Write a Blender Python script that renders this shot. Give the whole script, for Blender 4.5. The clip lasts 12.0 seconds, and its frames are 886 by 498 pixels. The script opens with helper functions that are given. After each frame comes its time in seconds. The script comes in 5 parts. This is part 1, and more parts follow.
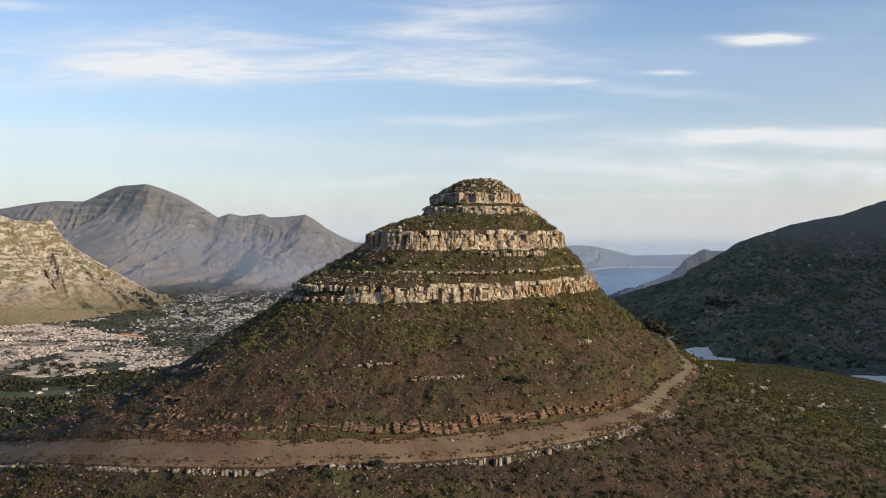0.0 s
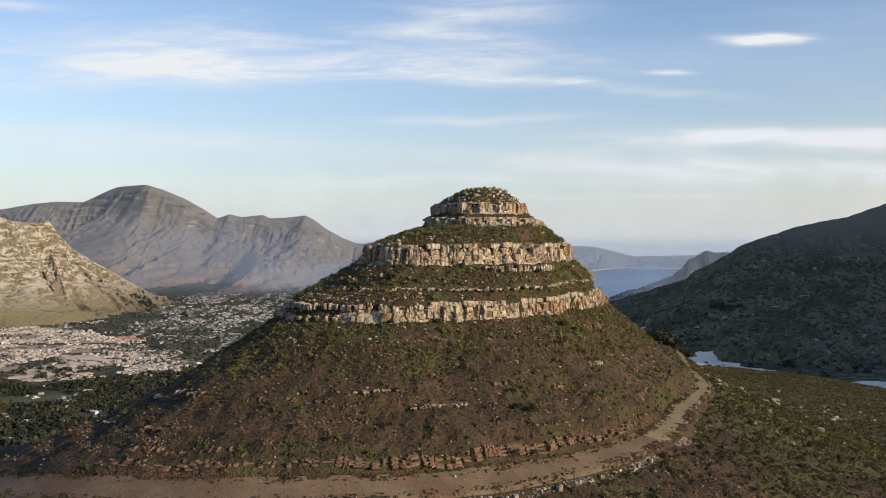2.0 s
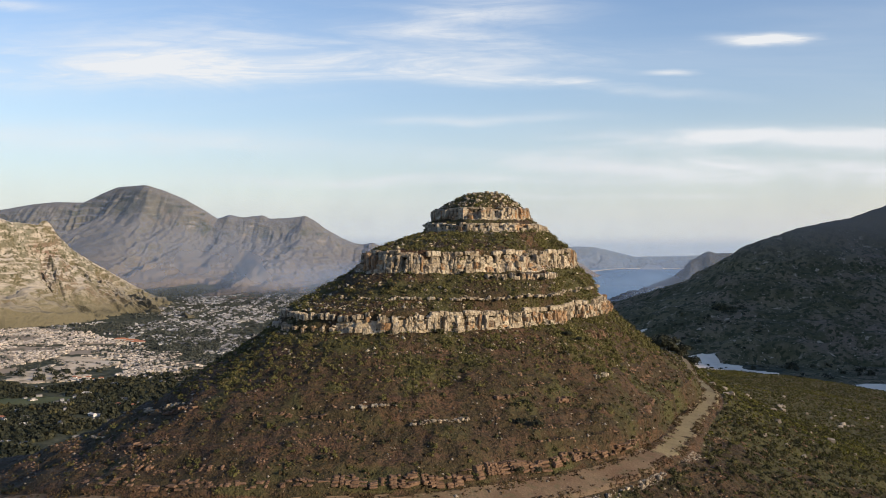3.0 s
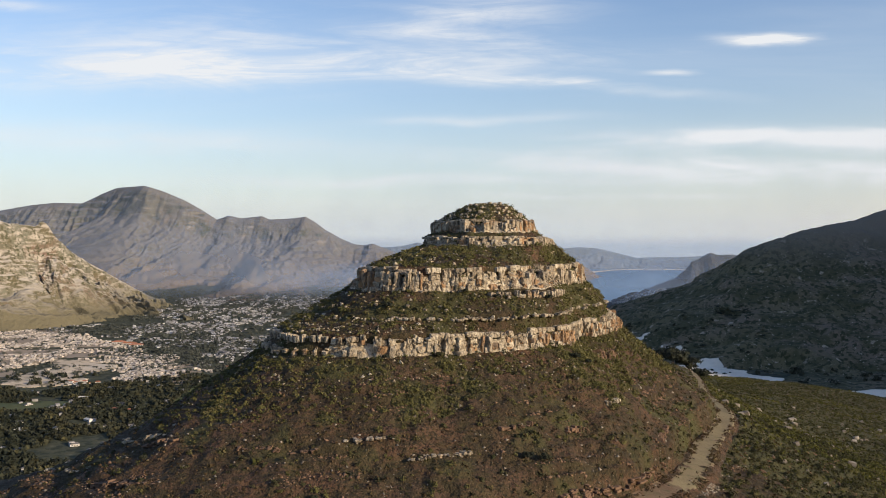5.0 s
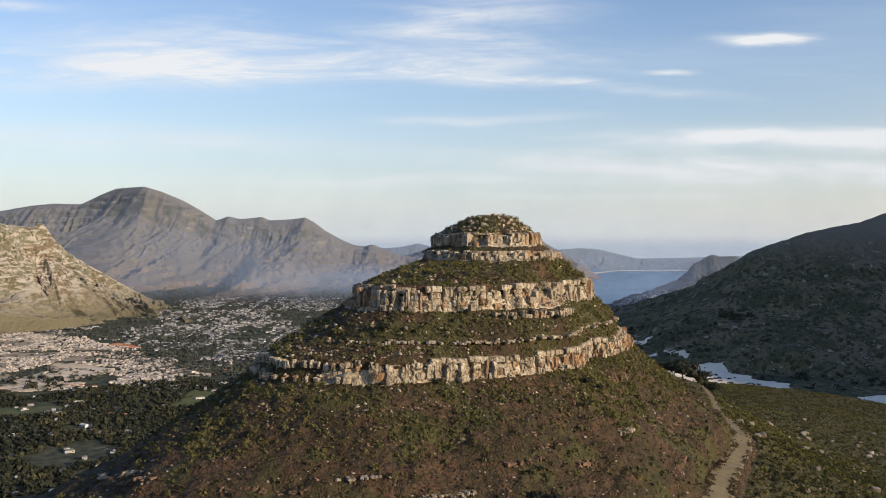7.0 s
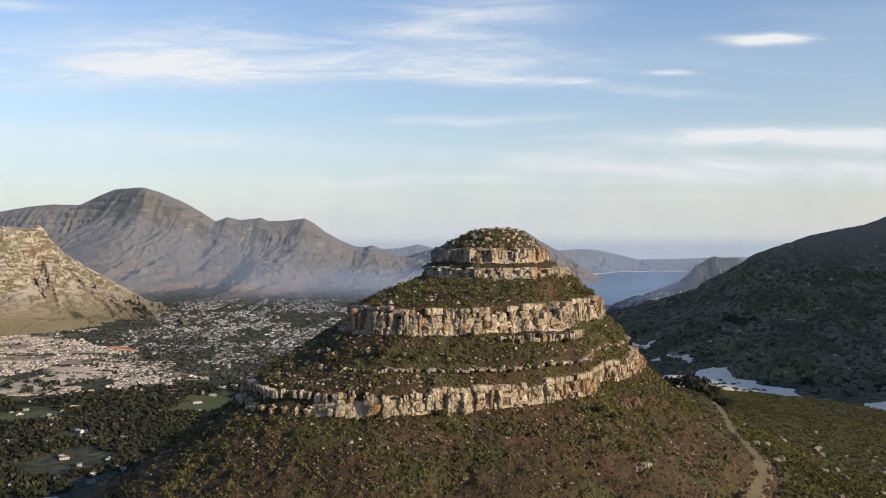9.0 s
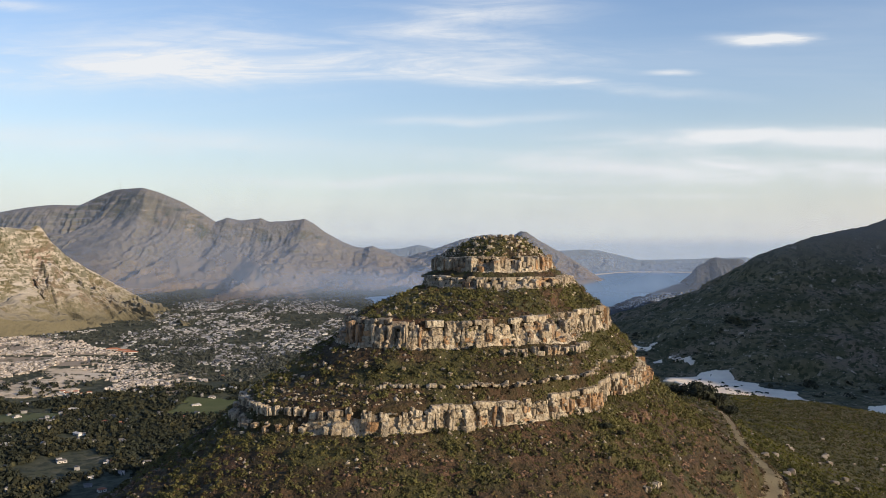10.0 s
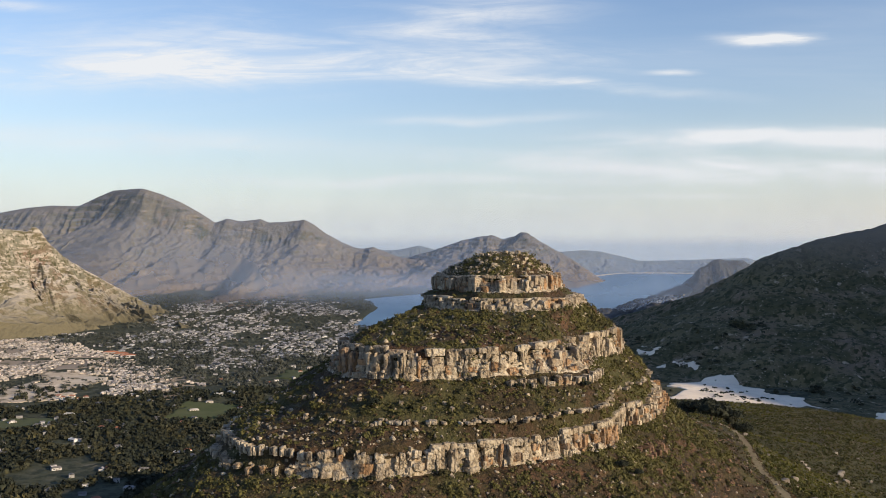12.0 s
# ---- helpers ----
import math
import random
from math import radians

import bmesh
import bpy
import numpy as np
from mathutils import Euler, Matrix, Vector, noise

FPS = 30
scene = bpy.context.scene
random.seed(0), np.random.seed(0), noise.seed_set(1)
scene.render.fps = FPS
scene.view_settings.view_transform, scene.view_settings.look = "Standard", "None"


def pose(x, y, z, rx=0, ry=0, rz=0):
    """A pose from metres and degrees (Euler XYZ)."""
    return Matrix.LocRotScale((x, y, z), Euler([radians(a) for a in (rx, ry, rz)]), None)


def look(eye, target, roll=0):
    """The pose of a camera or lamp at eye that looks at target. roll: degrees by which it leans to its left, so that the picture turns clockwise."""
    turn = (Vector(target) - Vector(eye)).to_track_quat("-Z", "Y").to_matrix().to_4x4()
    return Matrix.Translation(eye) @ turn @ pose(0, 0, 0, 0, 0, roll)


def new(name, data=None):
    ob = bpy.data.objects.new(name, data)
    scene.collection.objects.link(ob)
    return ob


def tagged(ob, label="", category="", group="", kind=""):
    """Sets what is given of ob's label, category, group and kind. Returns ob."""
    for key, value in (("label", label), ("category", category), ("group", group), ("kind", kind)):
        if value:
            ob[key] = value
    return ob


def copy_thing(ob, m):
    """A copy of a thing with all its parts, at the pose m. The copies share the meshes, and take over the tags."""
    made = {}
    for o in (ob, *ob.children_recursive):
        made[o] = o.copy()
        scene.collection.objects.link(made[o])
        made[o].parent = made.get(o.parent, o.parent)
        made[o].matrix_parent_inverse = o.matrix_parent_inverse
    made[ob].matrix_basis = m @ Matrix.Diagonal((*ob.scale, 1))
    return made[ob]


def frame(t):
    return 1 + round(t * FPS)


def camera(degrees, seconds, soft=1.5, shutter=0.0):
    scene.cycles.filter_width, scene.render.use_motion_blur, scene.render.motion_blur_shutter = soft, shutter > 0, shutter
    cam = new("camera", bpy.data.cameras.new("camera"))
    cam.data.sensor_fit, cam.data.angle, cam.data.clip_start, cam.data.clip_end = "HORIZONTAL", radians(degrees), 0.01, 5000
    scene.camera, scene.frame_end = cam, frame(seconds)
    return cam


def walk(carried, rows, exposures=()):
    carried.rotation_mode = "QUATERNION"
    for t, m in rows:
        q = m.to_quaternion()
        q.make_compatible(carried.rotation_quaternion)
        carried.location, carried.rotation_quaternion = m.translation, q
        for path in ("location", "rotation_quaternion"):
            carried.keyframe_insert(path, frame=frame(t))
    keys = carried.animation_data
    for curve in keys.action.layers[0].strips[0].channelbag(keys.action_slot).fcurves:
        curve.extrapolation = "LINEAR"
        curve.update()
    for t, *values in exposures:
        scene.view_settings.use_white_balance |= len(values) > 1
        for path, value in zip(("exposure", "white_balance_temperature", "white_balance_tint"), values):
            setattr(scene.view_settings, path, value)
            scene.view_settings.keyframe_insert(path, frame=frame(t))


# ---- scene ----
import itertools

cam = camera(50.0, 12.0, soft=0.95)
# the flight: a straight, steady climb towards the hill, looking a little down
METRES, SIDE, TILT = 120.0, 0.4277, -0.75
ROWS = [
    (0.0, 0.0, 0.0, 0.0, 0.0, 0.0, 0.0),
    (0.5, -0.0019, 0.036, 0.0212, 0.01, 0.0, 0.0),
    (1.0, -0.0039, 0.0728, 0.0425, 0.02, 0.0, 0.0),
    (1.5, -0.0053, 0.1096, 0.0637, 0.03, -0.0, 0.0),
    (2.0, -0.0063, 0.1464, 0.0849, 0.04, -0.0, 0.0),
    (2.5, -0.0075, 0.1829, 0.1058, 0.05, -0.0, 0.0),
    (3.0, -0.0083, 0.2179, 0.1267, 0.06, -0.0, 0.0),
    (5.0, -0.0106, 0.356, 0.2123, 0.07, 0.0, 0.0),
    (5.5, -0.0115, 0.391, 0.2332, 0.07, 0.0, 0.0),
    (6.0, -0.0126, 0.426, 0.2539, 0.08, -0.0, 0.0),
    (6.5, -0.0133, 0.461, 0.2752, 0.085, -0.0, 0.0),
    (7.0, -0.0144, 0.4965, 0.2963, 0.09, -0.0, 0.0),
    (9.0, -0.0191, 0.6385, 0.3817, 0.1, -0.0, 0.0),
    (9.5, -0.0204, 0.6745, 0.4032, 0.11, -0.0, 0.0),
    (10.0, -0.0216, 0.7106, 0.4247, 0.12, -0.0, 0.0),
    (10.5, -0.0223, 0.7478, 0.4459, 0.12, -0.0, 0.0),
    (11.0, -0.0232, 0.785, 0.4667, 0.13, -0.0, 0.0),
    (11.5, -0.0247, 0.8226, 0.4885, 0.14, -0.0, 0.0),
    (12.0, -0.0253, 0.8596, 0.51, 0.15, -0.0, 0.0),
]
walk(cam, [(t, pose(0, 0, 0, TILT) @ pose(METRES * SIDE * x, METRES * y, METRES * SIDE * z, 90 + pitch, roll, yaw))
           for t, x, y, z, yaw, pitch, roll in ROWS])
scene.view_settings.exposure = 0.33

# ---- world: clear evening sky with thin streaks of cirrus, low warm sun from the right ----
SUN_ELEV, SUN_AZ = 16.0, 120.0   # azimuth clockwise from the way the camera looks (+y)
world = bpy.data.worlds.new("sky")
scene.world = world
world.use_nodes = True
wn, wl = world.node_tree.nodes, world.node_tree.links
wn.clear()


def wmath(op, a, b=0.0, clamp=False):
    n = wn.new("ShaderNodeMath")
    n.operation, n.use_clamp = op, clamp
    for i, v in enumerate((a, b)):
        if isinstance(v, (int, float)):
            n.inputs[i].default_value = v
        else:
            wl.new(v, n.inputs[i])
    return n.outputs[0]


coord = wn.new("ShaderNodeTexCoord")
split = wn.new("ShaderNodeSeparateXYZ")
wl.new(coord.outputs["Generated"], split.inputs[0])
DX, DY, DZ = split.outputs
above = wmath("MAXIMUM", DZ, 0.012)
sky_dir = wn.new("ShaderNodeCombineXYZ")
wl.new(DX, sky_dir.inputs[0]), wl.new(DY, sky_dir.inputs[1]), wl.new(above, sky_dir.inputs[2])
sky = wn.new("ShaderNodeTexSky")
sky.sky_type = "NISHITA"
sky.sun_disc = False
sky.sun_elevation, sky.sun_rotation = radians(SUN_ELEV), radians(SUN_AZ)
sky.altitude, sky.air_density, sky.dust_density, sky.ozone_density = 300, 1.15, 0.3, 2.2
wl.new(sky_dir.outputs[0], sky.inputs[0])
# a flat layer of cirrus: the direction carried up to a level sheet
su = wmath("DIVIDE", DX, wmath("ADD", above, 0.10))
sv = wmath("DIVIDE", DY, wmath("ADD", above, 0.10))
sheet = wn.new("ShaderNodeCombineXYZ")
wl.new(su, sheet.inputs[0]), wl.new(sv, sheet.inputs[1])


def cirrus(sx, sy, rot, shift, scale, lo, hi, detail=7.0, warp=0.6):
    mp = wn.new("ShaderNodeMapping")
    mp.inputs["Rotation"].default_value = (0, 0, radians(rot))
    mp.inputs["Scale"].default_value = (sx, sy, 1)
    mp.inputs["Location"].default_value = (*shift, 0)
    wl.new(sheet.outputs[0], mp.inputs[0])
    nz = wn.new("ShaderNodeTexNoise")
    nz.inputs["Scale"].default_value = scale
    nz.inputs["Detail"].default_value = detail
    nz.inputs["Roughness"].default_value = 0.58
    nz.inputs["Distortion"].default_value = warp
    wl.new(mp.outputs[0], nz.inputs["Vector"])
    mr = wn.new("ShaderNodeMapRange")
    mr.interpolation_type = "SMOOTHSTEP"
    mr.inputs[1].default_value, mr.inputs[2].default_value = lo, hi
    wl.new(nz.outputs[0], mr.inputs[0])
    return mr.outputs[0]


veil = wmath("MULTIPLY", cirrus(0.35, 1.0, 6, (3.1, 0.7), 1.1, 0.42, 0.78), 0.16)
front = wmath("MAXIMUM", DY, 0.05)
aside, up = wmath("DIVIDE", DX, front), wmath("DIVIDE", DZ, front)


def strands(along, across, slope, shift, lo, hi, warp):
    """Fine cloud strands drawn out along the wind."""
    at = wn.new("ShaderNodeCombineXYZ")
    wl.new(wmath("ADD", wmath("MULTIPLY", aside, along), shift), at.inputs[0])
    wl.new(wmath("MULTIPLY", wmath("ADD", up, wmath("MULTIPLY", aside, slope)), across), at.inputs[1])
    nz = wn.new("ShaderNodeTexNoise")
    nz.inputs["Scale"].default_value, nz.inputs["Detail"].default_value = 1.0, 9.0
    nz.inputs["Roughness"].default_value, nz.inputs["Distortion"].default_value = 0.62, warp
    wl.new(at.outputs[0], nz.inputs["Vector"])
    mr = wn.new("ShaderNodeMapRange")
    mr.interpolation_type = "SMOOTHSTEP"
    mr.inputs[1].default_value, mr.inputs[2].default_value = lo, hi
    wl.new(nz.outputs[0], mr.inputs[0])
    return mr.outputs[0]


fibres = wmath("MULTIPLY", strands(5.0, 34.0, 0.03, 2.3, 0.30, 0.62, 0.9), wmath("ADD", wmath("MULTIPLY", strands(14.0, 120.0, -0.05, 7.1, 0.34, 0.66, 0.7), 0.55), 0.6))
# the cirrus streaks ahead: aside, up, half length, half thickness, slope, strength
STREAKS = [(-0.20, 0.178, 0.33, 0.016, 0.02, 0.75), (-0.27, 0.197, 0.26, 0.034, 0.05, 0.45), (0.10, 0.162, 0.15, 0.006, -0.07, 0.6),
           (0.045, 0.237, 0.08, 0.016, 0.05, 0.5), (0.015, 0.211, 0.08, 0.008, -0.1, 0.45), (0.343, 0.2075, 0.042, 0.0055, 0.02, 1.5),
           (0.24, 0.172, 0.025, 0.003, 0.0, 0.5), (-0.35, 0.104, 0.20, 0.014, -0.02, 0.5), (0.03, 0.122, 0.10, 0.005, 0.02, 0.6),
           (0.34, 0.106, 0.16, 0.009, 0.01, 1.15), (0.45, 0.098, 0.07, 0.009, -0.05, 1.0), (0.31, 0.072, 0.24, 0.013, -0.04, 1.1),
           (-0.05, 0.059, 0.24, 0.006, 0.0, 0.5), (0.18, 0.043, 0.12, 0.0035, 0.0, 0.5), (-0.47, 0.243, 0.06, 0.005, -0.03, 0.5)]
warp_n = wn.new("ShaderNodeTexNoise")
warp_n.inputs["Scale"].default_value, warp_n.inputs["Detail"].default_value = 7.0, 4.0
wl.new(coord.outputs["Generated"], warp_n.inputs["Vector"])
bend = wmath("MULTIPLY", wmath("SUBTRACT", warp_n.outputs[0], 0.5), 0.022)
streaks = None
for s_u, s_v, s_l, s_t, s_s, s_k in STREAKS:
    du = wmath("SUBTRACT", aside, s_u)
    dv = wmath("SUBTRACT", wmath("ADD", wmath("SUBTRACT", up, s_v), bend), wmath("MULTIPLY", du, s_s))
    q = wmath("ADD", wmath("POWER", wmath("ABSOLUTE", wmath("DIVIDE", du, s_l)), 2.0), wmath("POWER", wmath("ABSOLUTE", wmath("DIVIDE", dv, s_t)), 2.0))
    one = wmath("MULTIPLY", wmath("POWER", 2.718, wmath("MULTIPLY", q, -1.0)), s_k)
    streaks = one if streaks is None else wmath("ADD", streaks, one)
streaks = wmath("MULTIPLY", streaks, wmath("ADD", wmath("MULTIPLY", fibres, 1.05), 0.28))
cloud = wmath("MAXIMUM", veil, wmath("MINIMUM", streaks, 0.95))
cloud = wmath("MULTIPLY", cloud, wmath("MULTIPLY", wmath("SUBTRACT", DZ, 0.005), 30.0, True))
haze = wmath("POWER", 2.718, wmath("MULTIPLY", above, -13.0))
haze_mix = wn.new("ShaderNodeMixRGB")
wl.new(wmath("MULTIPLY", haze, 0.92), haze_mix.inputs[0])
tint = wn.new("ShaderNodeMixRGB")
tint.blend_type = "MULTIPLY"
tint.inputs[0].default_value = 1.0
tint.inputs[2].default_value = (0.95, 0.975, 1.17, 1)
wl.new(sky.outputs[0], tint.inputs[1])
wl.new(tint.outputs[0], haze_mix.inputs[1])
# the low haze is bluish ahead and glows warm on the sun's side
sunward = wmath("ADD", wmath("MULTIPLY", DX, math.sin(radians(SUN_AZ))), wmath("MULTIPLY", DY, math.cos(radians(SUN_AZ))))
glow = wn.new("ShaderNodeMapRange")
glow.interpolation_type = "SMOOTHSTEP"
glow.inputs[1].default_value, glow.inputs[2].default_value = -0.55, 0.95
wl.new(sunward, glow.inputs[0])
haze_tone = wn.new("ShaderNodeMixRGB")
wl.new(glow.outputs[0], haze_tone.inputs[0])
haze_tone.inputs[1].default_value = (4.95, 5.35, 5.65, 1)
haze_tone.inputs[2].default_value = (8.2, 6.4, 4.3, 1)
wl.new(haze_tone.outputs[0], haze_mix.inputs[2])
# the bluish haze low over the sea
low = wn.new("ShaderNodeMapRange")
low.interpolation_type = "SMOOTHSTEP"
low.inputs[1].default_value, low.inputs[2].default_value = 0.004, -0.012
wl.new(DZ, low.inputs[0])
sea_haze = wn.new("ShaderNodeMixRGB")
wl.new(low.outputs[0], sea_haze.inputs[0])
wl.new(haze_mix.outputs[0], sea_haze.inputs[1])
sea_haze.inputs[2].default_value = (3.5, 3.85, 4.3, 1)
sky_mix = wn.new("ShaderNodeMixRGB")
wl.new(cloud, sky_mix.inputs[0])
wl.new(sea_haze.outputs[0], sky_mix.inputs[1])
sky_mix.inputs[2].default_value = (6.1, 6.2, 6.35, 1)
back = wn.new("ShaderNodeBackground")
back.inputs[1].default_value = 0.112
wl.new(sky_mix.outputs[0], back.inputs[0])
wout = wn.new("ShaderNodeOutputWorld")
wl.new(back.outputs[0], wout.inputs[0])

sun_data = bpy.data.lights.new("sun", "SUN")
sun_data.energy, sun_data.angle, sun_data.color = 5.1, radians(0.55), (1.0, 0.79, 0.54)
sun = new("sun", sun_data)
sun_from = Vector((math.sin(radians(SUN_AZ)) * math.cos(radians(SUN_ELEV)),
                   math.cos(radians(SUN_AZ)) * math.cos(radians(SUN_ELEV)), math.sin(radians(SUN_ELEV))))
sun.matrix_world = look(sun_from * 300, (0, 0, 0))


# ---- materials ----
def material(name, layers, rough=0.9, bump=((2.0, 0.3),), base=(0.2, 0.2, 0.2), island=0.0, obj_random=0.0, steep=None, height=None, plants=None):
    """Layers: (colour, noise scale per metre, low, high, detail), each laid over the one before; bump: (scale, strength, metres).
    steep: (colour, low, high) shown where the surface stands upright; island / obj_random: spread of brightness."""
    m = bpy.data.materials.new(name)
    m.use_nodes = True
    n, l = m.node_tree.nodes, m.node_tree.links
    b = n["Principled BSDF"]
    b.inputs["Roughness"].default_value = rough
    b.inputs["Specular IOR Level"].default_value = 0.25
    geo = n.new("ShaderNodeNewGeometry")
    pos = geo.outputs["Position"]

    def mix(fac, a, c):
        mx = n.new("ShaderNodeMixRGB")
        if isinstance(fac, float):
            mx.inputs[0].default_value = fac
        else:
            l.new(fac, mx.inputs[0])
        if isinstance(a, tuple):
            mx.inputs[1].default_value = (*a, 1)
        else:
            l.new(a, mx.inputs[1])
        if isinstance(c, tuple):
            mx.inputs[2].default_value = (*c, 1)
        else:
            l.new(c, mx.inputs[2])
        return mx

    cur = base
    for i, (c, sc, lo, hi, det) in enumerate(layers):
        nz = n.new("ShaderNodeTexNoise")
        nz.inputs["Detail"].default_value = det
        nz.inputs["Roughness"].default_value = 0.62
        mp = n.new("ShaderNodeMapping")
        mp.inputs["Location"].default_value = (13.7 * i, 5.1 * i, 2.3 * i)
        s3 = sc if isinstance(sc, tuple) else (sc, sc, sc)
        mp.inputs["Scale"].default_value = s3
        nz.inputs["Scale"].default_value = 1.0
        l.new(pos, mp.inputs[0])
        l.new(mp.outputs[0], nz.inputs["Vector"])
        mr = n.new("ShaderNodeMapRange")
        mr.inputs[1].default_value, mr.inputs[2].default_value = lo, hi
        l.new(nz.outputs[0], mr.inputs[0])
        cur = mix(mr.outputs[0], cur, c).outputs[0]
    if plants:
        at = n.new("ShaderNodeAttribute")
        at.attribute_name = "plants"
        mr = n.new("ShaderNodeMapRange")
        mr.inputs[1].default_value, mr.inputs[2].default_value = plants[1], plants[2]
        l.new(at.outputs["Fac"], mr.inputs[0])
        cur = mix(mr.outputs[0], cur, plants[0]).outputs[0]
    if steep:
        sp = n.new("ShaderNodeSeparateXYZ")
        l.new(geo.outputs["Normal"], sp.inputs[0])
        mr = n.new("ShaderNodeMapRange")
        mr.inputs[1].default_value, mr.inputs[2].default_value = steep[2], steep[1]
        l.new(sp.outputs[2], mr.inputs[0])
        cur = mix(mr.outputs[0], cur, steep[0]).outputs[0]
    if height:
        sp = n.new("ShaderNodeSeparateXYZ")
        l.new(pos, sp.inputs[0])
        mr = n.new("ShaderNodeMapRange")
        mr.inputs[1].default_value, mr.inputs[2].default_value = height[1], height[2]
        l.new(sp.outputs[2], mr.inputs[0])
        cur = mix(mr.outputs[0], cur, height[0]).outputs[0]
    for src, amount in (("island", island), ("object", obj_random)):
        if amount:
            hs = n.new("ShaderNodeHueSaturation")
            rnd = geo.outputs["Random Per Island"] if src == "island" else n.new("ShaderNodeObjectInfo").outputs["Random"]
            mr = n.new("ShaderNodeMapRange")
            mr.inputs[3].default_value, mr.inputs[4].default_value = 1 - amount, 1 + amount
            l.new(rnd, mr.inputs[0])
            l.new(mr.outputs[0], hs.inputs["Value"])
            if isinstance(cur, tuple):
                hs.inputs["Color"].default_value = (*cur, 1)
            else:
                l.new(cur, hs.inputs["Color"])
            cur = hs.outputs[0]
    if isinstance(cur, tuple):
        b.inputs["Base Color"].default_value = (*cur, 1)
    else:
        l.new(cur, b.inputs["Base Color"])
    normal = None
    for k, (sc, strength, *dist) in enumerate(bump):
        nz = n.new("ShaderNodeTexNoise")
        nz.inputs["Scale"].default_value = sc
        nz.inputs["Detail"].default_value = 5.0
        l.new(pos, nz.inputs["Vector"])
        bp = n.new("ShaderNodeBump")
        bp.inputs["Strength"].default_value = strength
        bp.inputs["Distance"].default_value = dist[0] if dist else 0.5 / sc
        l.new(nz.outputs[0], bp.inputs["Height"])
        if normal:
            l.new(normal, bp.inputs["Normal"])
        normal = bp.outputs[0]
    if normal:
        l.new(normal, b.inputs["Normal"])
    return m


SCRUB = material("dry_scrub_soil", [((0.045, 0.038, 0.017), 0.09, 0.50, 0.62, 5), ((0.078, 0.046, 0.030), 0.05, 0.50, 0.62, 4), ((0.097, 0.054, 0.031), (0.025, 0.025, 0.16), 0.48, 0.60, 5), ((0.040, 0.032, 0.015), 0.22, 0.42, 0.62, 5),
                                   ((0.120, 0.083, 0.053), 2.0, 0.57, 0.68, 5), ((0.026, 0.021, 0.011), 1.2, 0.50, 0.60, 6)],
                 base=(0.046, 0.029, 0.016), bump=((0.5, 0.9, 1.4), (2.2, 1.0, 0.5)), plants=((0.056, 0.055, 0.021), 0.40, 1.05))
SANDSTONE = material("weathered_sandstone", [((0.26, 0.212, 0.150), (0.5, 0.5, 0.3), 0.38, 0.58, 5), ((0.270, 0.165, 0.085), (0.07, 0.07, 0.25), 0.60, 0.70, 4),
                                            ((0.070, 0.058, 0.046), (1.3, 1.3, 0.5), 0.53, 0.63, 6)],
                     base=(0.415, 0.364, 0.280), bump=((0.9, 1.0, 0.9), (2.6, 1.0, 0.35)), obj_random=0.17, island=0.2)
RUSTSTONE = material("rust_stained_sandstone", [((0.23, 0.175, 0.125), (0.6, 0.6, 0.3), 0.45, 0.60, 5), ((0.080, 0.060, 0.045), (1.3, 1.3, 0.5), 0.53, 0.62, 6)],
                     base=(0.31, 0.19, 0.10), bump=((0.9, 1.0, 0.9), (2.6, 1.0, 0.35)), obj_random=0.25)
STONE = material("loose_pale_stone", [((0.18, 0.15, 0.12), 0.6, 0.4, 0.6, 4)], base=(0.24, 0.215, 0.18), bump=((4.0, 0.4, 0.1),), island=0.45, obj_random=0.25)
REDSTONE = material("reddish_shale", [((0.165, 0.105, 0.070), 0.5, 0.42, 0.62, 4)], base=(0.120, 0.074, 0.047), bump=((1.2, 0.8, 0.5), (4.0, 0.6, 0.15)), island=0.25, obj_random=0.14)
TRACK = material("gravel_track", [((0.150, 0.108, 0.070), 0.08, 0.4, 0.6, 4), ((0.10, 0.082, 0.048), 0.35, 0.52, 0.66, 5), ((0.21, 0.16, 0.11), 1.5, 0.6, 0.75, 4)],
                 base=(0.112, 0.072, 0.046), bump=((1.5, 0.6, 0.3),))
GRASSY = material("grass_grown_track", [((0.21, 0.175, 0.10), 0.08, 0.4, 0.6, 4), ((0.12, 0.11, 0.055), 0.35, 0.52, 0.66, 5), ((0.25, 0.21, 0.14), 1.5, 0.6, 0.75, 4)],
                  base=(0.17, 0.135, 0.08), bump=((1.5, 0.6, 0.3),))
SHRUB = material("fynbos_leaves", [((0.098, 0.092, 0.031), 0.10, 0.42, 0.6, 3), ((0.115, 0.094, 0.046), 0.3, 0.56, 0.70, 3)], base=(0.080, 0.077, 0.026), bump=(), island=0.14)
GRASS = material("dry_tussock_grass", [((0.078, 0.060, 0.024), 0.15, 0.42, 0.6, 4), ((0.092, 0.057, 0.032), 0.3, 0.46, 0.64, 3)], base=(0.048, 0.031, 0.015), bump=(), island=0.28)
SHRUB_DARK = material("dark_bush_leaves", [((0.05, 0.046, 0.02), 0.2, 0.45, 0.6, 3)], base=(0.036, 0.038, 0.016), bump=(), island=0.2)
SHRUB_YELLOW = material("yellow_green_leaves", [((0.085, 0.084, 0.014), 0.018, 0.50, 0.62, 4)], base=(0.048, 0.049, 0.016), bump=(), island=0.2)
LIME = material("fresh_green_leaves", [((0.058, 0.062, 0.016), 0.08, 0.45, 0.6, 4)], base=(0.088, 0.088, 0.017), bump=(), island=0.15)
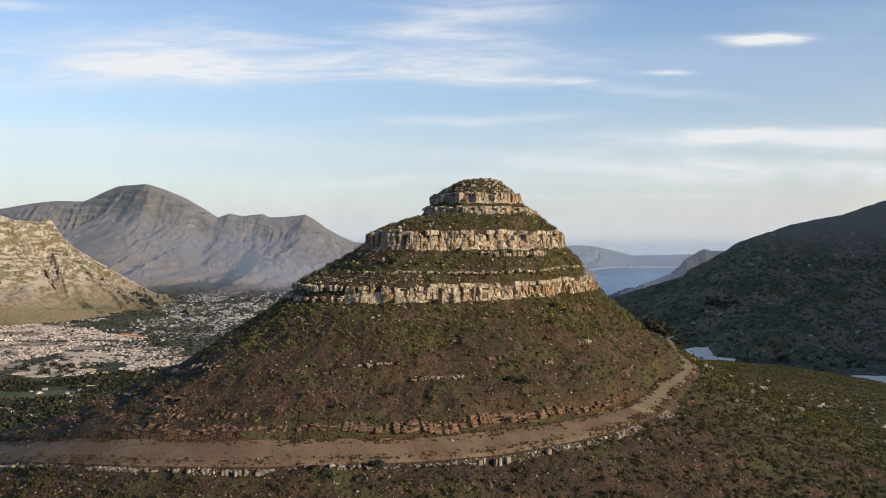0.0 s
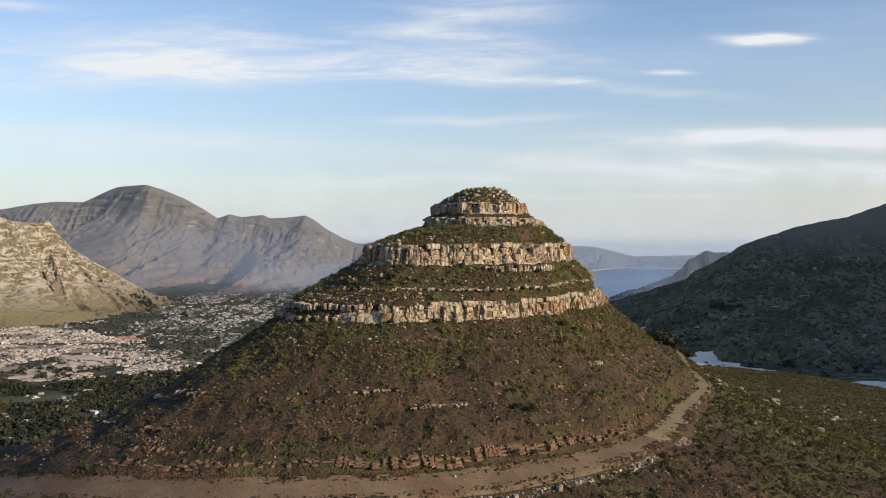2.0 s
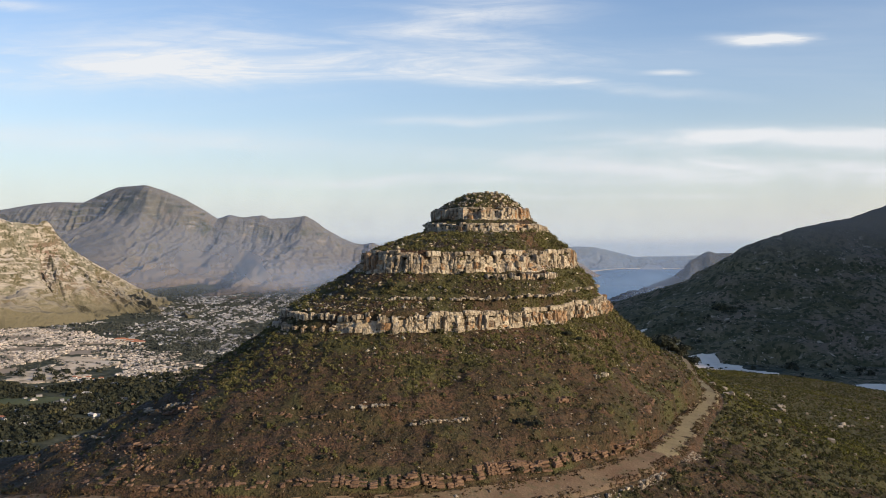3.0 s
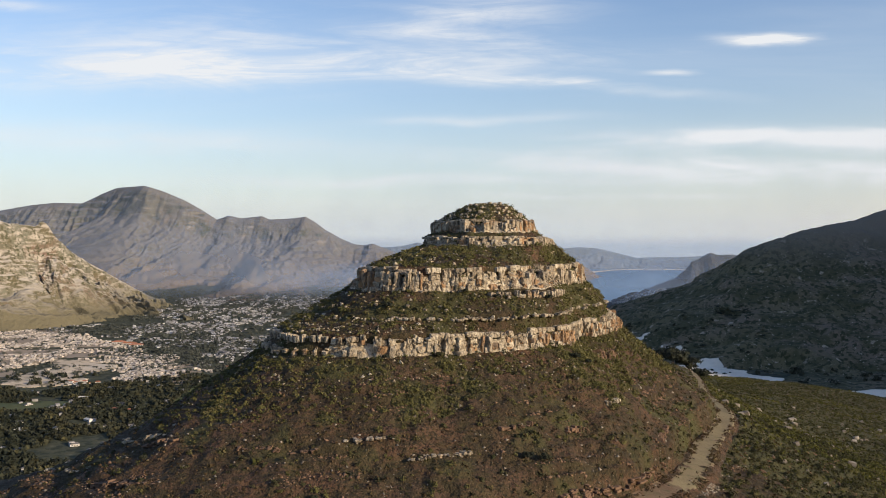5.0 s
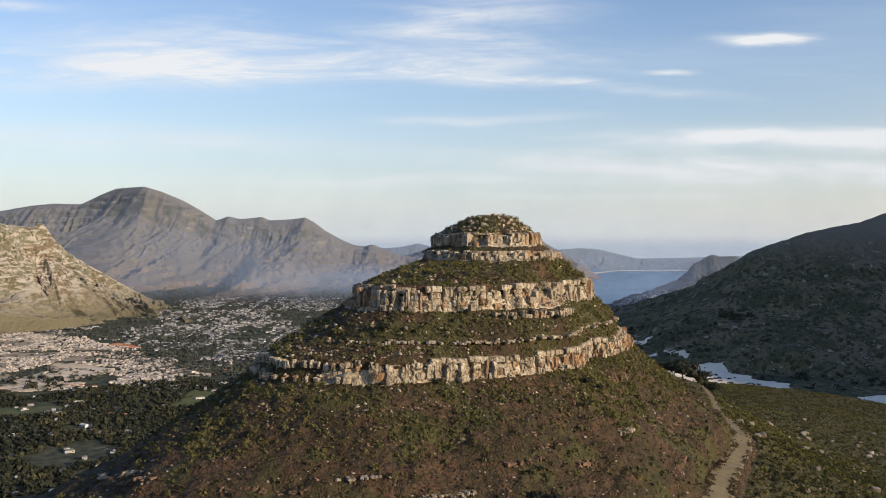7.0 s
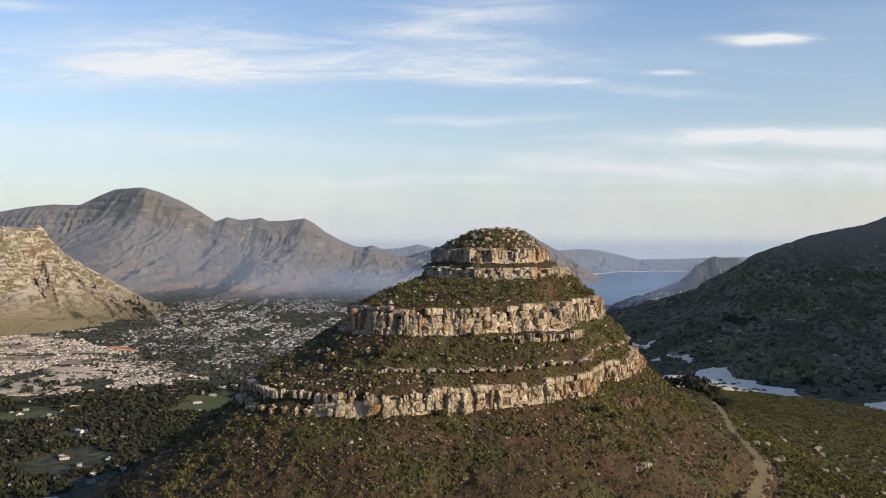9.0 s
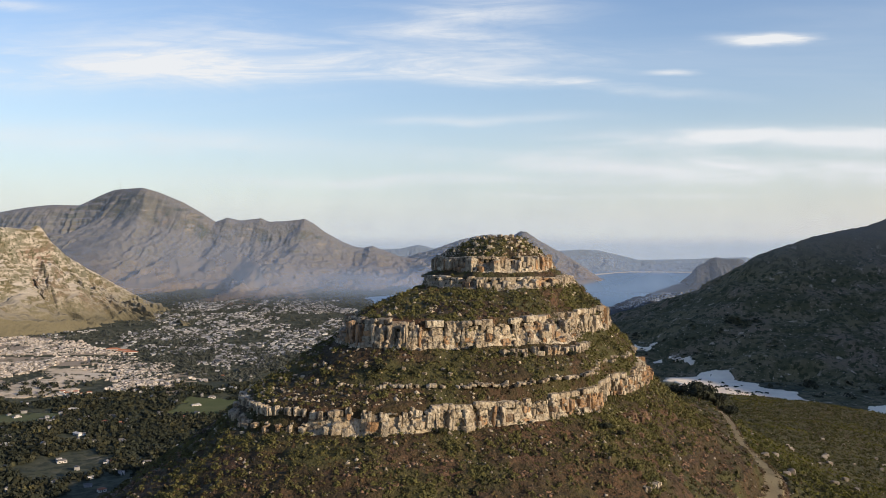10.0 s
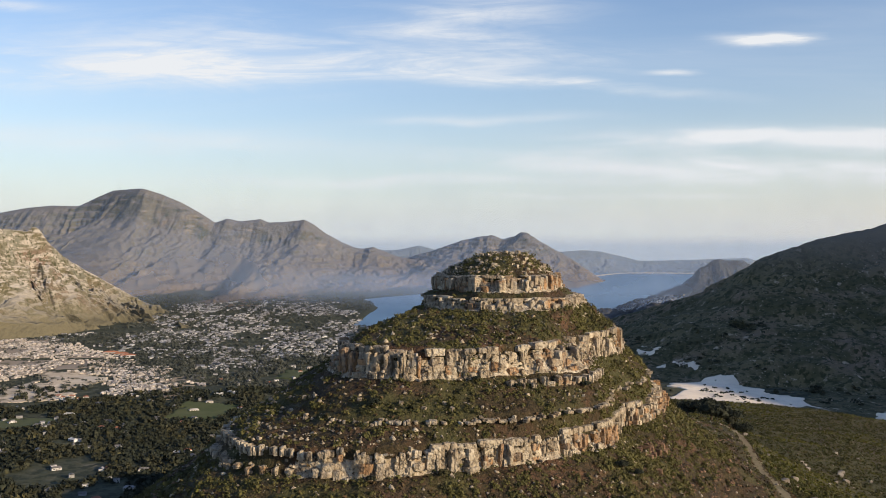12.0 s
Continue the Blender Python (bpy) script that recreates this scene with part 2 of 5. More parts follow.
TREE_LEAF = material("dark_tree_leaves", [((0.040, 0.041, 0.024), 0.015, 0.45, 0.6, 3), ((0.066, 0.062, 0.028), 0.03, 0.60, 0.68, 2)], base=(0.023, 0.028, 0.019), bump=(), island=0.25)
# haze put into far colours: leaves greyer and paler, blue-grey patches on walls, roofs
TREE_FAR = material("haze_greyed_tree_leaves", [((0.075, 0.082, 0.070), 0.02, 0.4, 0.6, 3)], base=(0.052, 0.060, 0.054), bump=(), island=0.35)
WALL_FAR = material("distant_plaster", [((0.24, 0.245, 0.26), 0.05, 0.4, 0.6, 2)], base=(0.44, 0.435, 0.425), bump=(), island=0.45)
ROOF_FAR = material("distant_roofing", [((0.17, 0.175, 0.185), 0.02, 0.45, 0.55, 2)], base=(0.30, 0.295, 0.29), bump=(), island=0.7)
SHACK = material("patched_board_walls", [((0.31, 0.285, 0.26), 0.06, 0.4, 0.6, 2)], base=(0.45, 0.40, 0.34), bump=(), island=0.55)
SANDY = material("sandy_streets", [((0.27, 0.225, 0.175), 0.02, 0.4, 0.6, 5), ((0.10, 0.095, 0.06), 0.03, 0.56, 0.66, 5)], base=(0.29, 0.24, 0.18), bump=((0.1, 0.4, 1.0),))
BARK = material("brown_bark", [((0.10, 0.07, 0.05), 1.5, 0.4, 0.6, 3)], base=(0.06, 0.045, 0.035))
VALLEY = material("valley_floor", [((0.05, 0.056, 0.033), 0.012, 0.4, 0.55, 6), ((0.15, 0.135, 0.10), 0.02, 0.62, 0.72, 7), ((0.095, 0.09, 0.055), 0.05, 0.52, 0.66, 6), ((0.026, 0.032, 0.018), 0.08, 0.49, 0.55, 6)],
                  base=(0.06, 0.064, 0.038), bump=((0.05, 0.5, 4.0),))
FIELD = material("mown_field", [((0.085, 0.095, 0.04), 0.02, 0.4, 0.6, 4)], base=(0.062, 0.078, 0.03), bump=())
WALL = material("pale_plaster", [((0.42, 0.40, 0.375), 0.05, 0.4, 0.6, 2)], base=(0.54, 0.53, 0.51), bump=(), island=0.35, obj_random=0.25)
ROOF = material("grey_roofing", [((0.20, 0.19, 0.185), 0.02, 0.45, 0.55, 2)], base=(0.28, 0.275, 0.28), bump=(), island=0.6, obj_random=0.4)
TIN = material("rusty_tin_sheet", [((0.40, 0.375, 0.35), 0.03, 0.45, 0.6, 3)], base=(0.53, 0.482, 0.425), bump=(), island=0.6)
ROOF_RED = material("red_roof_tile", [((0.32, 0.14, 0.08), 0.05, 0.4, 0.6, 2)], base=(0.26, 0.12, 0.08), bump=(), obj_random=0.3)
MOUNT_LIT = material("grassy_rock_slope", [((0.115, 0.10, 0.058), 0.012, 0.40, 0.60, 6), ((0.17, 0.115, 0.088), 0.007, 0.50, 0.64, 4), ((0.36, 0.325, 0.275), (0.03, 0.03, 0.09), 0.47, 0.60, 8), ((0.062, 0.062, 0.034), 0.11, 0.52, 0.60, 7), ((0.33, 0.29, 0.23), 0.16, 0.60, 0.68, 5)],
                     base=(0.158, 0.153, 0.117), steep=((0.42, 0.38, 0.32), 0.86, 0.70), height=((0.125, 0.112, 0.072), -100.0, -190.0), bump=((0.03, 0.8, 9.0), (0.12, 0.8, 3.0)))
MOUNT_FAR = material("hazy_mountain_rock", [((0.095, 0.090, 0.064), 0.004, 0.42, 0.58, 7), ((0.160, 0.134, 0.112), 0.006, 0.52, 0.66, 7), ((0.058, 0.064, 0.052), 0.014, 0.48, 0.58, 7), ((0.23, 0.20, 0.175), (0.012, 0.012, 0.05), 0.56, 0.66, 7)],
                     base=(0.112, 0.107, 0.092), steep=((0.140, 0.133, 0.128), 0.80, 0.62), height=((0.135, 0.106, 0.082), -40.0, -170.0), bump=((0.02, 0.7, 10.0), (0.08, 0.8, 3.0)))
# haze put into the rock colour: hills pale blue, headland patched blue-grey
MOUNT_BLUE = material("haze_blue_hills", [((0.155, 0.185, 0.225), 0.003, 0.4, 0.6, 5)], base=(0.125, 0.158, 0.20), bump=((0.02, 0.2, 10.0),))
MOUNT_HEAD = material("hazy_dark_headland", [((0.085, 0.09, 0.10), 0.012, 0.4, 0.6, 7)], base=(0.058, 0.061, 0.064), bump=((0.03, 0.7, 9.0), (0.12, 0.6, 3.0)))
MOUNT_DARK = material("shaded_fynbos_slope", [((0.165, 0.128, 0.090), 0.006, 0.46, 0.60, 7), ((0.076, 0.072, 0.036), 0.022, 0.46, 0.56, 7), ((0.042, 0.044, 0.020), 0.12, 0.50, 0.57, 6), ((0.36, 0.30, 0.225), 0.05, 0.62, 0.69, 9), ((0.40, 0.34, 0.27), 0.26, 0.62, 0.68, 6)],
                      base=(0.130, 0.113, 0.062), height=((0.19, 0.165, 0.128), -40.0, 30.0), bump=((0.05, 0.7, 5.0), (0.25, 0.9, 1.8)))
WATER = material("sea_water", [((0.13, 0.24, 0.36), 0.003, 0.4, 0.7, 3)], base=(0.09, 0.18, 0.29), rough=0.4, bump=((0.15, 0.15, 0.5),))
CLEARING = material("tan_bare_sand", [((0.46, 0.385, 0.28), 0.02, 0.4, 0.6, 5), ((0.17, 0.15, 0.10), 0.045, 0.52, 0.60, 7), ((0.58, 0.50, 0.39), 0.012, 0.55, 0.62, 3)], base=(0.52, 0.435, 0.33), bump=((0.1, 0.4, 1.0),))
DUNE = material("white_dune_sand", [((0.66, 0.58, 0.48), 0.03, 0.4, 0.7, 5)], base=(0.84, 0.735, 0.59), bump=((0.08, 0.4, 1.5),))


# see-through sheet for smoke and aerial haze, the haze blue put into its colour
MIST = bpy.data.materials.new("smoke_and_haze_sheet")
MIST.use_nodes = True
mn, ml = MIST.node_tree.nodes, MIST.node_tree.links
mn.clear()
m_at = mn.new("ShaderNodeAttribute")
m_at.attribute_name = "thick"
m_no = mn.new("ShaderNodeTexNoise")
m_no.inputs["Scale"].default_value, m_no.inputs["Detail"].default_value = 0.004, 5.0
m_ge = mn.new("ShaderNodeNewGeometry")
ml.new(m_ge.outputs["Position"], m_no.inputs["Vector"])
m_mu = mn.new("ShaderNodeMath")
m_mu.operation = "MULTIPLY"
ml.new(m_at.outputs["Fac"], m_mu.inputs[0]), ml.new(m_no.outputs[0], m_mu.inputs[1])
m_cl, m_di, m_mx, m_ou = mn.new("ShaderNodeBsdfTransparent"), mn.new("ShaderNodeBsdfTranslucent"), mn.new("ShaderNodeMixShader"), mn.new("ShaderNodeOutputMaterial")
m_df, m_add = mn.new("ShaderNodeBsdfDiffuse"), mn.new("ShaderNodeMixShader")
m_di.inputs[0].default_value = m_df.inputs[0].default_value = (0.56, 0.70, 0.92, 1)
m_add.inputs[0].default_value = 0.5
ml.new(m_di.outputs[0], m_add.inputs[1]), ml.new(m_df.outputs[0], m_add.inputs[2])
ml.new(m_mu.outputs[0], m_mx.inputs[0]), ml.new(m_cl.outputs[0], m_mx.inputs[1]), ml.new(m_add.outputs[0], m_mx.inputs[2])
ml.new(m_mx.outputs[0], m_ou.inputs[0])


# ---- noise on arrays ----
def hash3(ix, iy, iz, seed):
    h = (ix.astype(np.int64) * 374761393 + iy.astype(np.int64) * 668265263 + iz.astype(np.int64) * 2147483647 + seed * 1274126177) & 0xFFFFFFFF
    h = ((h ^ (h >> 13)) * 1274126177) & 0xFFFFFFFF
    return ((h ^ (h >> 16)) & 0xFFFFFF) / float(0xFFFFFF)


def vnoise(x, y, z=None, seed=0):
    """Smooth value noise, -1 to 1."""
    x, y = np.asarray(x, float), np.asarray(y, float)
    z = np.zeros_like(x) if z is None else np.asarray(z, float) + 0 * x
    y = y + 0 * x
    fx, fy, fz = np.floor(x), np.floor(y), np.floor(z)
    tx, ty, tz = x - fx, y - fy, z - fz
    tx, ty, tz = (t * t * (3 - 2 * t) for t in (tx, ty, tz))
    out = 0
    for i in (0, 1):
        for j in (0, 1):
            for k in (0, 1):
                w = (tx if i else 1 - tx) * (ty if j else 1 - ty) * (tz if k else 1 - tz)
                out = out + w * hash3(fx + i, fy + j, fz + k, seed)
    return out * 2 - 1


def fbm(x, y, z=None, seed=0, octaves=4, gain=0.5):
    total, amp, f = 0, 1.0, 1.0
    for o in range(octaves):
        total = total + amp * vnoise(x * f, y * f, None if z is None else z * f, seed + 17 * o)
        amp, f = amp * gain, f * 2.03
    return total


def smooth(e0, e1, v):
    t = np.clip((v - e0) / (e1 - e0), 0, 1)
    return t * t * (3 - 2 * t)


def grid_mesh(name, P, mat, wrap=False, smooth_shade=True):
    """A mesh from an array of places (rows, columns, 3)."""
    R, C = P.shape[:2]
    idx = np.arange(R * C).reshape(R, C)
    right = np.roll(idx, -1, axis=1) if wrap else idx[:, 1:]
    left = idx if wrap else idx[:, :-1]
    quads = np.stack([left[:-1], right[:-1], right[1:], left[1:]], -1).reshape(-1, 4)
    me = bpy.data.meshes.new(name)
    me.vertices.add(R * C)
    me.vertices.foreach_set("co", P.reshape(-1).astype(np.float32))
    me.loops.add(quads.size)
    me.loops.foreach_set("vertex_index", quads.reshape(-1).astype(np.int32))
    me.polygons.add(len(quads))
    me.polygons.foreach_set("loop_start", np.arange(0, quads.size, 4, dtype=np.int32))
    me.update(calc_edges=True)
    me.validate()
    me.polygons.foreach_set("use_smooth", np.full(len(quads), smooth_shade))
    for m in (mat if isinstance(mat, (list, tuple)) else [mat]):
        me.materials.append(m)
    return me


# ---- the hill: rings of rock bands round a summit, a track round its foot ----
CX, CY = 12.0, 322.0
# height, middle (x, y), then radii towards eight sides: front, front-right, right, back-right, back, back-left, left, front-left
SUMMIT_RINGS = [
    (20.9, 15.0, 345, 0.3, 0.3, 0.3, 0.3, 0.3, 0.3, 0.3, 0.3),
    (19.9, 13.0, 345, 6.0, 6.0, 7.0, 8.0, 8.0, 7.0, 6.5, 6.5),
    (15.3, 11.5, 346, 15.0, 13.9, 13.5, 17.1, 19.0, 17.0, 14.8, 14.9),
    (11.6, 12.0, 346, 19.5, 17.8, 15.6, 18.4, 22.0, 18.0, 16.0, 17.2),
    (10.2, 12.0, 346, 22.0, 20.4, 17.8, 21.8, 26.0, 20.0, 19.0, 20.0),
    (7.6, 13.0, 346, 26.0, 23.2, 20.8, 29.5, 32.0, 21.6, 19.4, 23.4),
]
LOWER_RINGS = [
    (2.0, 10.0, 330, 30.0, 20.1, 23.7, 42.6, 50.0, 33.0, 30.3, 38.4),
    (-4.2, 10.0, 330, 30.5, 27.6, 25.0, 48.7, 60.0, 40.0, 37.7, 42.4),
    (-9.6, 8.0, 328, 40.5, 32.9, 31.7, 59.0, 70.0, 46.4, 45.1, 50.1),
    (-10.9, 8.0, 328, 41.5, 33.4, 32.3, 59.6, 72.0, 46.7, 45.1, 52.5),
    (-14.0, 5.0, 326, 43.2, 34.7, 37.5, 64.1, 82.0, 49.5, 45.3, 59.8),
    (-19.3, 5.0, 326, 44.0, 36.7, 36.5, 73.0, 90.0, 57.7, 54.0, 62.4),
]
TRACK_R = (97.0, 70.0, 70.0, 117.0, 165.0, 153.0, 172.0, 145.0)
TRACK_Z = (-50.8, -49.8, -49.5, -49.5, -56.0, -75.0, -70.3, -51.5)
SKIRT = [(0.30, 0.28), (0.57, 0.56), (0.75, 0.74)]  # part of the way out, part of the way down
RIGHT_SAG, LEFT_SAG = 1.28, 2.44   # hollows in the slopes
FALL = (0.36, 0.36, 0.35, 0.36, 0.30, 0.62, 0.55, 0.36)     # steepness below the track
FLAT = (45.0, 50.0, 92.0, 110.0, 75.0, 400.0, 400.0, 60.0)  # how far it falls before it eases off


def around(values, a):
    """Values given towards eight sides, carried smoothly round; a: turns, 0 is the front."""
    v = np.asarray(values, float)
    p = (a % 1.0) * 8
    i = np.floor(p).astype(int)
    t = p - i
    v0, v1, v2, v3 = v[(i - 1) % 8], v[i % 8], v[(i + 1) % 8], v[(i + 2) % 8]
    return v1 + 0.5 * t * (v2 - v0 + t * (2 * v0 - 5 * v1 + 4 * v2 - v3 + t * (3 * (v1 - v2) + v3 - v0)))


N_ROUND = 720
turns = np.linspace(0, 1, N_ROUND, endpoint=False)
turns = (turns - 0.115 * np.sin(2 * np.pi * turns)) % 1.0   # closer together at the front
ang = 2 * np.pi * turns
ux, uy = np.sin(ang), -np.cos(ang)
rz, rx, ry = [], [], []
for z0, mx, my, *rad in SUMMIT_RINGS + LOWER_RINGS:
    rad = around(rad, turns)
    rz.append(np.full(N_ROUND, z0)), rx.append(mx + rad * ux), ry.append(my + rad * uy)
tr, tz = around(TRACK_R, turns), around(TRACK_Z, turns)
# a long shoulder that runs back to the right
tr = tr * (1 + 0.45 * np.exp(-((turns - 0.422) / 0.037) ** 2))
wide = around((9.0, 8.0, 7.5, 7.0, 7.0, 6.0, 8.0, 9.5), turns)   # the track's width
rise = around((2.8, 1.6, 1.0, 0.5, 0.5, 0.5, 2.5, 3.2), turns)   # and how far its inner side lies higher


def ring(r, z):
    rx.append(CX + r * ux), ry.append(CY + r * uy), rz.append(z + 0 * turns)


for f, g in SKIRT:
    drop = g + 0.11 * math.sin(math.pi * f) * (RIGHT_SAG * np.exp(-((turns - 0.39) / 0.09) ** 2) + LEFT_SAG * np.exp(-((turns - 0.765) / 0.075) ** 2))
    rx.append(rx[11] + f * (CX + tr * ux - rx[11])), ry.append(ry[11] + f * (CY + tr * uy - ry[11]))
    rz.append(rz[11] + np.minimum(drop, 0.965) * (tz - rz[11]))
ring(tr - wide - 1.5, tz + rise + 1.3)
ring(tr - wide, tz + rise)
ring(tr - 0.6, tz)
fall, flat = around(FALL, turns), around(FLAT, turns)
r0, z0 = tr + 1.8, tz - 1.7
ring(r0, z0)
for d in (12.0, 30.0, 55.0, 90.0, 140.0, 220.0, 330.0):
    ring(r0 + d, z0 - fall * np.minimum(d, flat) - 0.132 * np.maximum(d - flat, 0))
for d in (480.0, 600.0):
    ring(r0 + d, rz[-1] - (14.0 if d < 500 else 110.0))
rx, ry, rz = np.array(rx), np.array(ry), np.array(rz)
STEPS = [3, 8, 14, 4, 12, 22, 18, 16, 6, 10, 16, 34, 36, 22, 10, 4, 14, 6, 12, 14, 13, 11, 9, 7, 6, 4, 4]
X, Y, HZ, HK = [], [], [], []
for k in range(len(rx) - 1):
    for t in np.arange(STEPS[k]) / STEPS[k]:
        X.append(rx[k] + t * (rx[k + 1] - rx[k])), Y.append(ry[k] + t * (ry[k + 1] - ry[k]))
        HZ.append(rz[k] + t * (rz[k + 1] - rz[k])), HK.append(k + t)
X.append(rx[-1]), Y.append(ry[-1]), HZ.append(rz[-1]), HK.append(len(rx) - 1.0)
X, Y, HZ, HK = np.array(X), np.array(Y), np.array(HZ), np.array(HK)
HR = np.hypot(X - rx[0].mean(), Y - ry[0].mean())
# uneven outline of the rings, gullies and hummocks
kk = HK[:, None]
cliff = ((kk > 2) & (kk < 5)) | ((kk > 6) & (kk < 7)) | ((kk > 8) & (kk < 9)) | ((kk > 10) & (kk < 11))
wob = 1.5 * fbm(X / 14, Y / 14, seed=3) * smooth(3, 14, HR) * (1 - smooth(14.8, 15.5, kk) * (1 - smooth(18, 19, kk)))
X, Y = X + wob * ux, Y + wob * uy
on_track = (kk > 15.9) & (kk < 17.95)
rough_amp = np.where(on_track, 0.12, 1.0) * smooth(2, 15, HR)
Z = HZ + rough_amp * (0.9 * fbm(X / 14, Y / 14, seed=8) * smooth(11, 13, kk) + 0.35 * fbm(X / 3.1, Y / 3.1, seed=9, octaves=3))
# low rock steps that break through the scrub in places, and hummocks
step_no = Z / 2.6 + 0.35 * fbm(X / 22, Y / 22, seed=23)
part_up = step_no - np.floor(step_no)
Z = Z + 2.6 * (smooth(0.3, 0.7, part_up) - part_up) * 0.55 * smooth(-0.1, 0.5, fbm(X / 13, Y / 13, seed=24)) * smooth(11.1, 11.6, kk) * (1 - smooth(14.0, 14.6, kk))
Z = Z + 0.35 * fbm(X / 5.5, Y / 5.5, seed=25, octaves=3) * smooth(11.0, 11.5, kk) * (1 - smooth(14.2, 14.8, kk) * (1 - smooth(18.0, 18.6, kk)))
for k0, k1 in ((2.15, 2.95), (4.2, 4.9), (6.2, 6.95), (10.3, 10.95)):   # the wall behind the blocks stands back
    set_in = 0.45 * smooth(k0, k0 + 0.1, kk) * (1 - smooth(k1 - 0.1, k1, kk))
    X, Y = X - set_in * ux, Y - set_in * uy
HP = np.stack([X, Y, Z], -1)
# where plants are thick: between the bands, on the right flank and in the hollows
right_side = smooth(25, 90, X - CX) * smooth(12.0, 14.0, kk)
PLANTS = np.clip(0.35 + 0.85 * fbm(X / 9, Y / 9, seed=12) + 0.30 * (1 - smooth(11, 12.5, kk)) + 0.6 * right_side * smooth(16.5, 17.5, kk) * smooth(250, 330, Y)
                 + 0.42 * right_side * smooth(240, 320, Y) - 0.18 * smooth(11.5, 12.5, kk) * (1 - right_side), 0, 1)
PLANTS = PLANTS * np.where(on_track, 0.15, 1.0)
hill_me = grid_mesh("hill", HP[:, ::-1], [SCRUB, TRACK, SANDSTONE, GRASSY], wrap=True)
tag = np.zeros((len(HK) - 1, N_ROUND), np.int32)
worn = kk[:-1] + 0.16 * fbm(X / 2.6, Y / 2.6, seed=33)[:-1] * (1 + 0.8 * (turns > 0.08) * (turns < 0.6))
tag[(worn >= 16.02) & (worn < 17.0)] = 1
ragged = turns + 0.022 * fbm(X / 5, Y / 5, seed=31)[:-1]
tag[(worn >= 16.1) & (worn < 16.95) & (ragged > 0.10) & (turns < 0.6)] = 3
tag[(kk[:-1] >= 17.0) & (kk[:-1] < 17.35) & ((ragged < 0.085 - 0.07 * (kk[:-1] - 17.0)) | (turns > 0.7))] = 1
tag[((HK[:-1] >= 2.3) & (HK[:-1] < 3)) | ((HK[:-1] >= 4.3) & (HK[:-1] < 5)) | ((HK[:-1] >= 6.35) & (HK[:-1] < 7))] = 2
tag[np.ix_((HK[:-1] >= 10.35) & (HK[:-1] < 11), (turns < 0.45) | (turns > 0.90))] = 2
hill_me.polygons.foreach_set("material_index", np.roll(tag[:, ::-1], -1, axis=1).reshape(-1))
at = hill_me.attributes.new("plants", "FLOAT", "POINT")
at.data.foreach_set("value", PLANTS[:, ::-1].reshape(-1).astype(np.float32))
hill = tagged(new("hill", hill_me), "steep dry scrub-covered hill with pale sandstone bands", "hill", kind="structure")

# ---- valley ground, sea, mountains ----
SEA = [(-225, 2560), (-190, 3030), (-256, 3314), (-49, 3535), (630, 4087), (500, 4800), (2600, 4890), (2600, 3600), (900, 3250), (532, 3028), (150, 2600)]


def sea_z(y):
    return -208 + (y - 2500) * 0.0258


def inside_sea(x, y):
    """Metres into the sea (land: minus)."""
    best, odd = np.full(x.shape, 1e9), np.zeros(x.shape, bool)
    for (ax, ay), (bx, by) in zip(SEA, SEA[1:] + SEA[:1]):
        t = np.clip(((x - ax) * (bx - ax) + (y - ay) * (by - ay)) / ((bx - ax) ** 2 + (by - ay) ** 2), 0, 1)
        best = np.minimum(best, np.hypot(x - ax - t * (bx - ax), y - ay - t * (by - ay)))
        odd ^= ((ay > y) != (by > y)) & (x < (bx - ax) * (y - ay) / (by - ay + 1e-9) + ax)
    return np.where(odd, best, -best)


def floor_z(x, y):
    z = np.interp(y, [-4900, 0, 700, 1500, 1650, 1950, 3000, 4950], [-130, -140, -250, -245, -231, -220, -200, -140])
    right = smooth(-160, 110, x - 0.12 * y) * (1 - smooth(1900, 2600, y))
    z = z + right * np.interp(y, [0, 600, 1300, 2200], [40, 62, 77, 30])
    return z + 5 * fbm(x / 260, y / 260, seed=21)


def ground_z(x, y):
    s = inside_sea(x, y)
    land = np.maximum(floor_z(x, y), sea_z(y) + 2.0)
    return np.where(y > 2000, np.minimum(land, 1e9) * (1 - smooth(-25, 15, s)) + (sea_z(y) - 14) * smooth(-25, 15, s), floor_z(x, y))


gx = np.concatenate([np.linspace(-4900, -1900, 40), np.linspace(-1880, 1500, 210), np.linspace(1530, 4900, 44)])
gy = np.concatenate([np.linspace(-4900, 0, 30), np.linspace(30, 4900, 270)])
GX, GY = np.meshgrid(gx, gy)
ground = tagged(new("ground", grid_mesh("ground", np.stack([GX, GY, ground_z(GX, GY)], -1), VALLEY)),
                "dark green wooded valley floor reaching the coast", "ground", kind="structure")
sx, sy = np.meshgrid(np.linspace(-500, 4900, 40), np.linspace(2450, 4900, 40))
water = tagged(new("water", grid_mesh("water", np.stack([sx, sy, sea_z(sy)], -1), WATER)), "calm blue bay in evening haze", "water", kind="structure")


SLOPES = {}


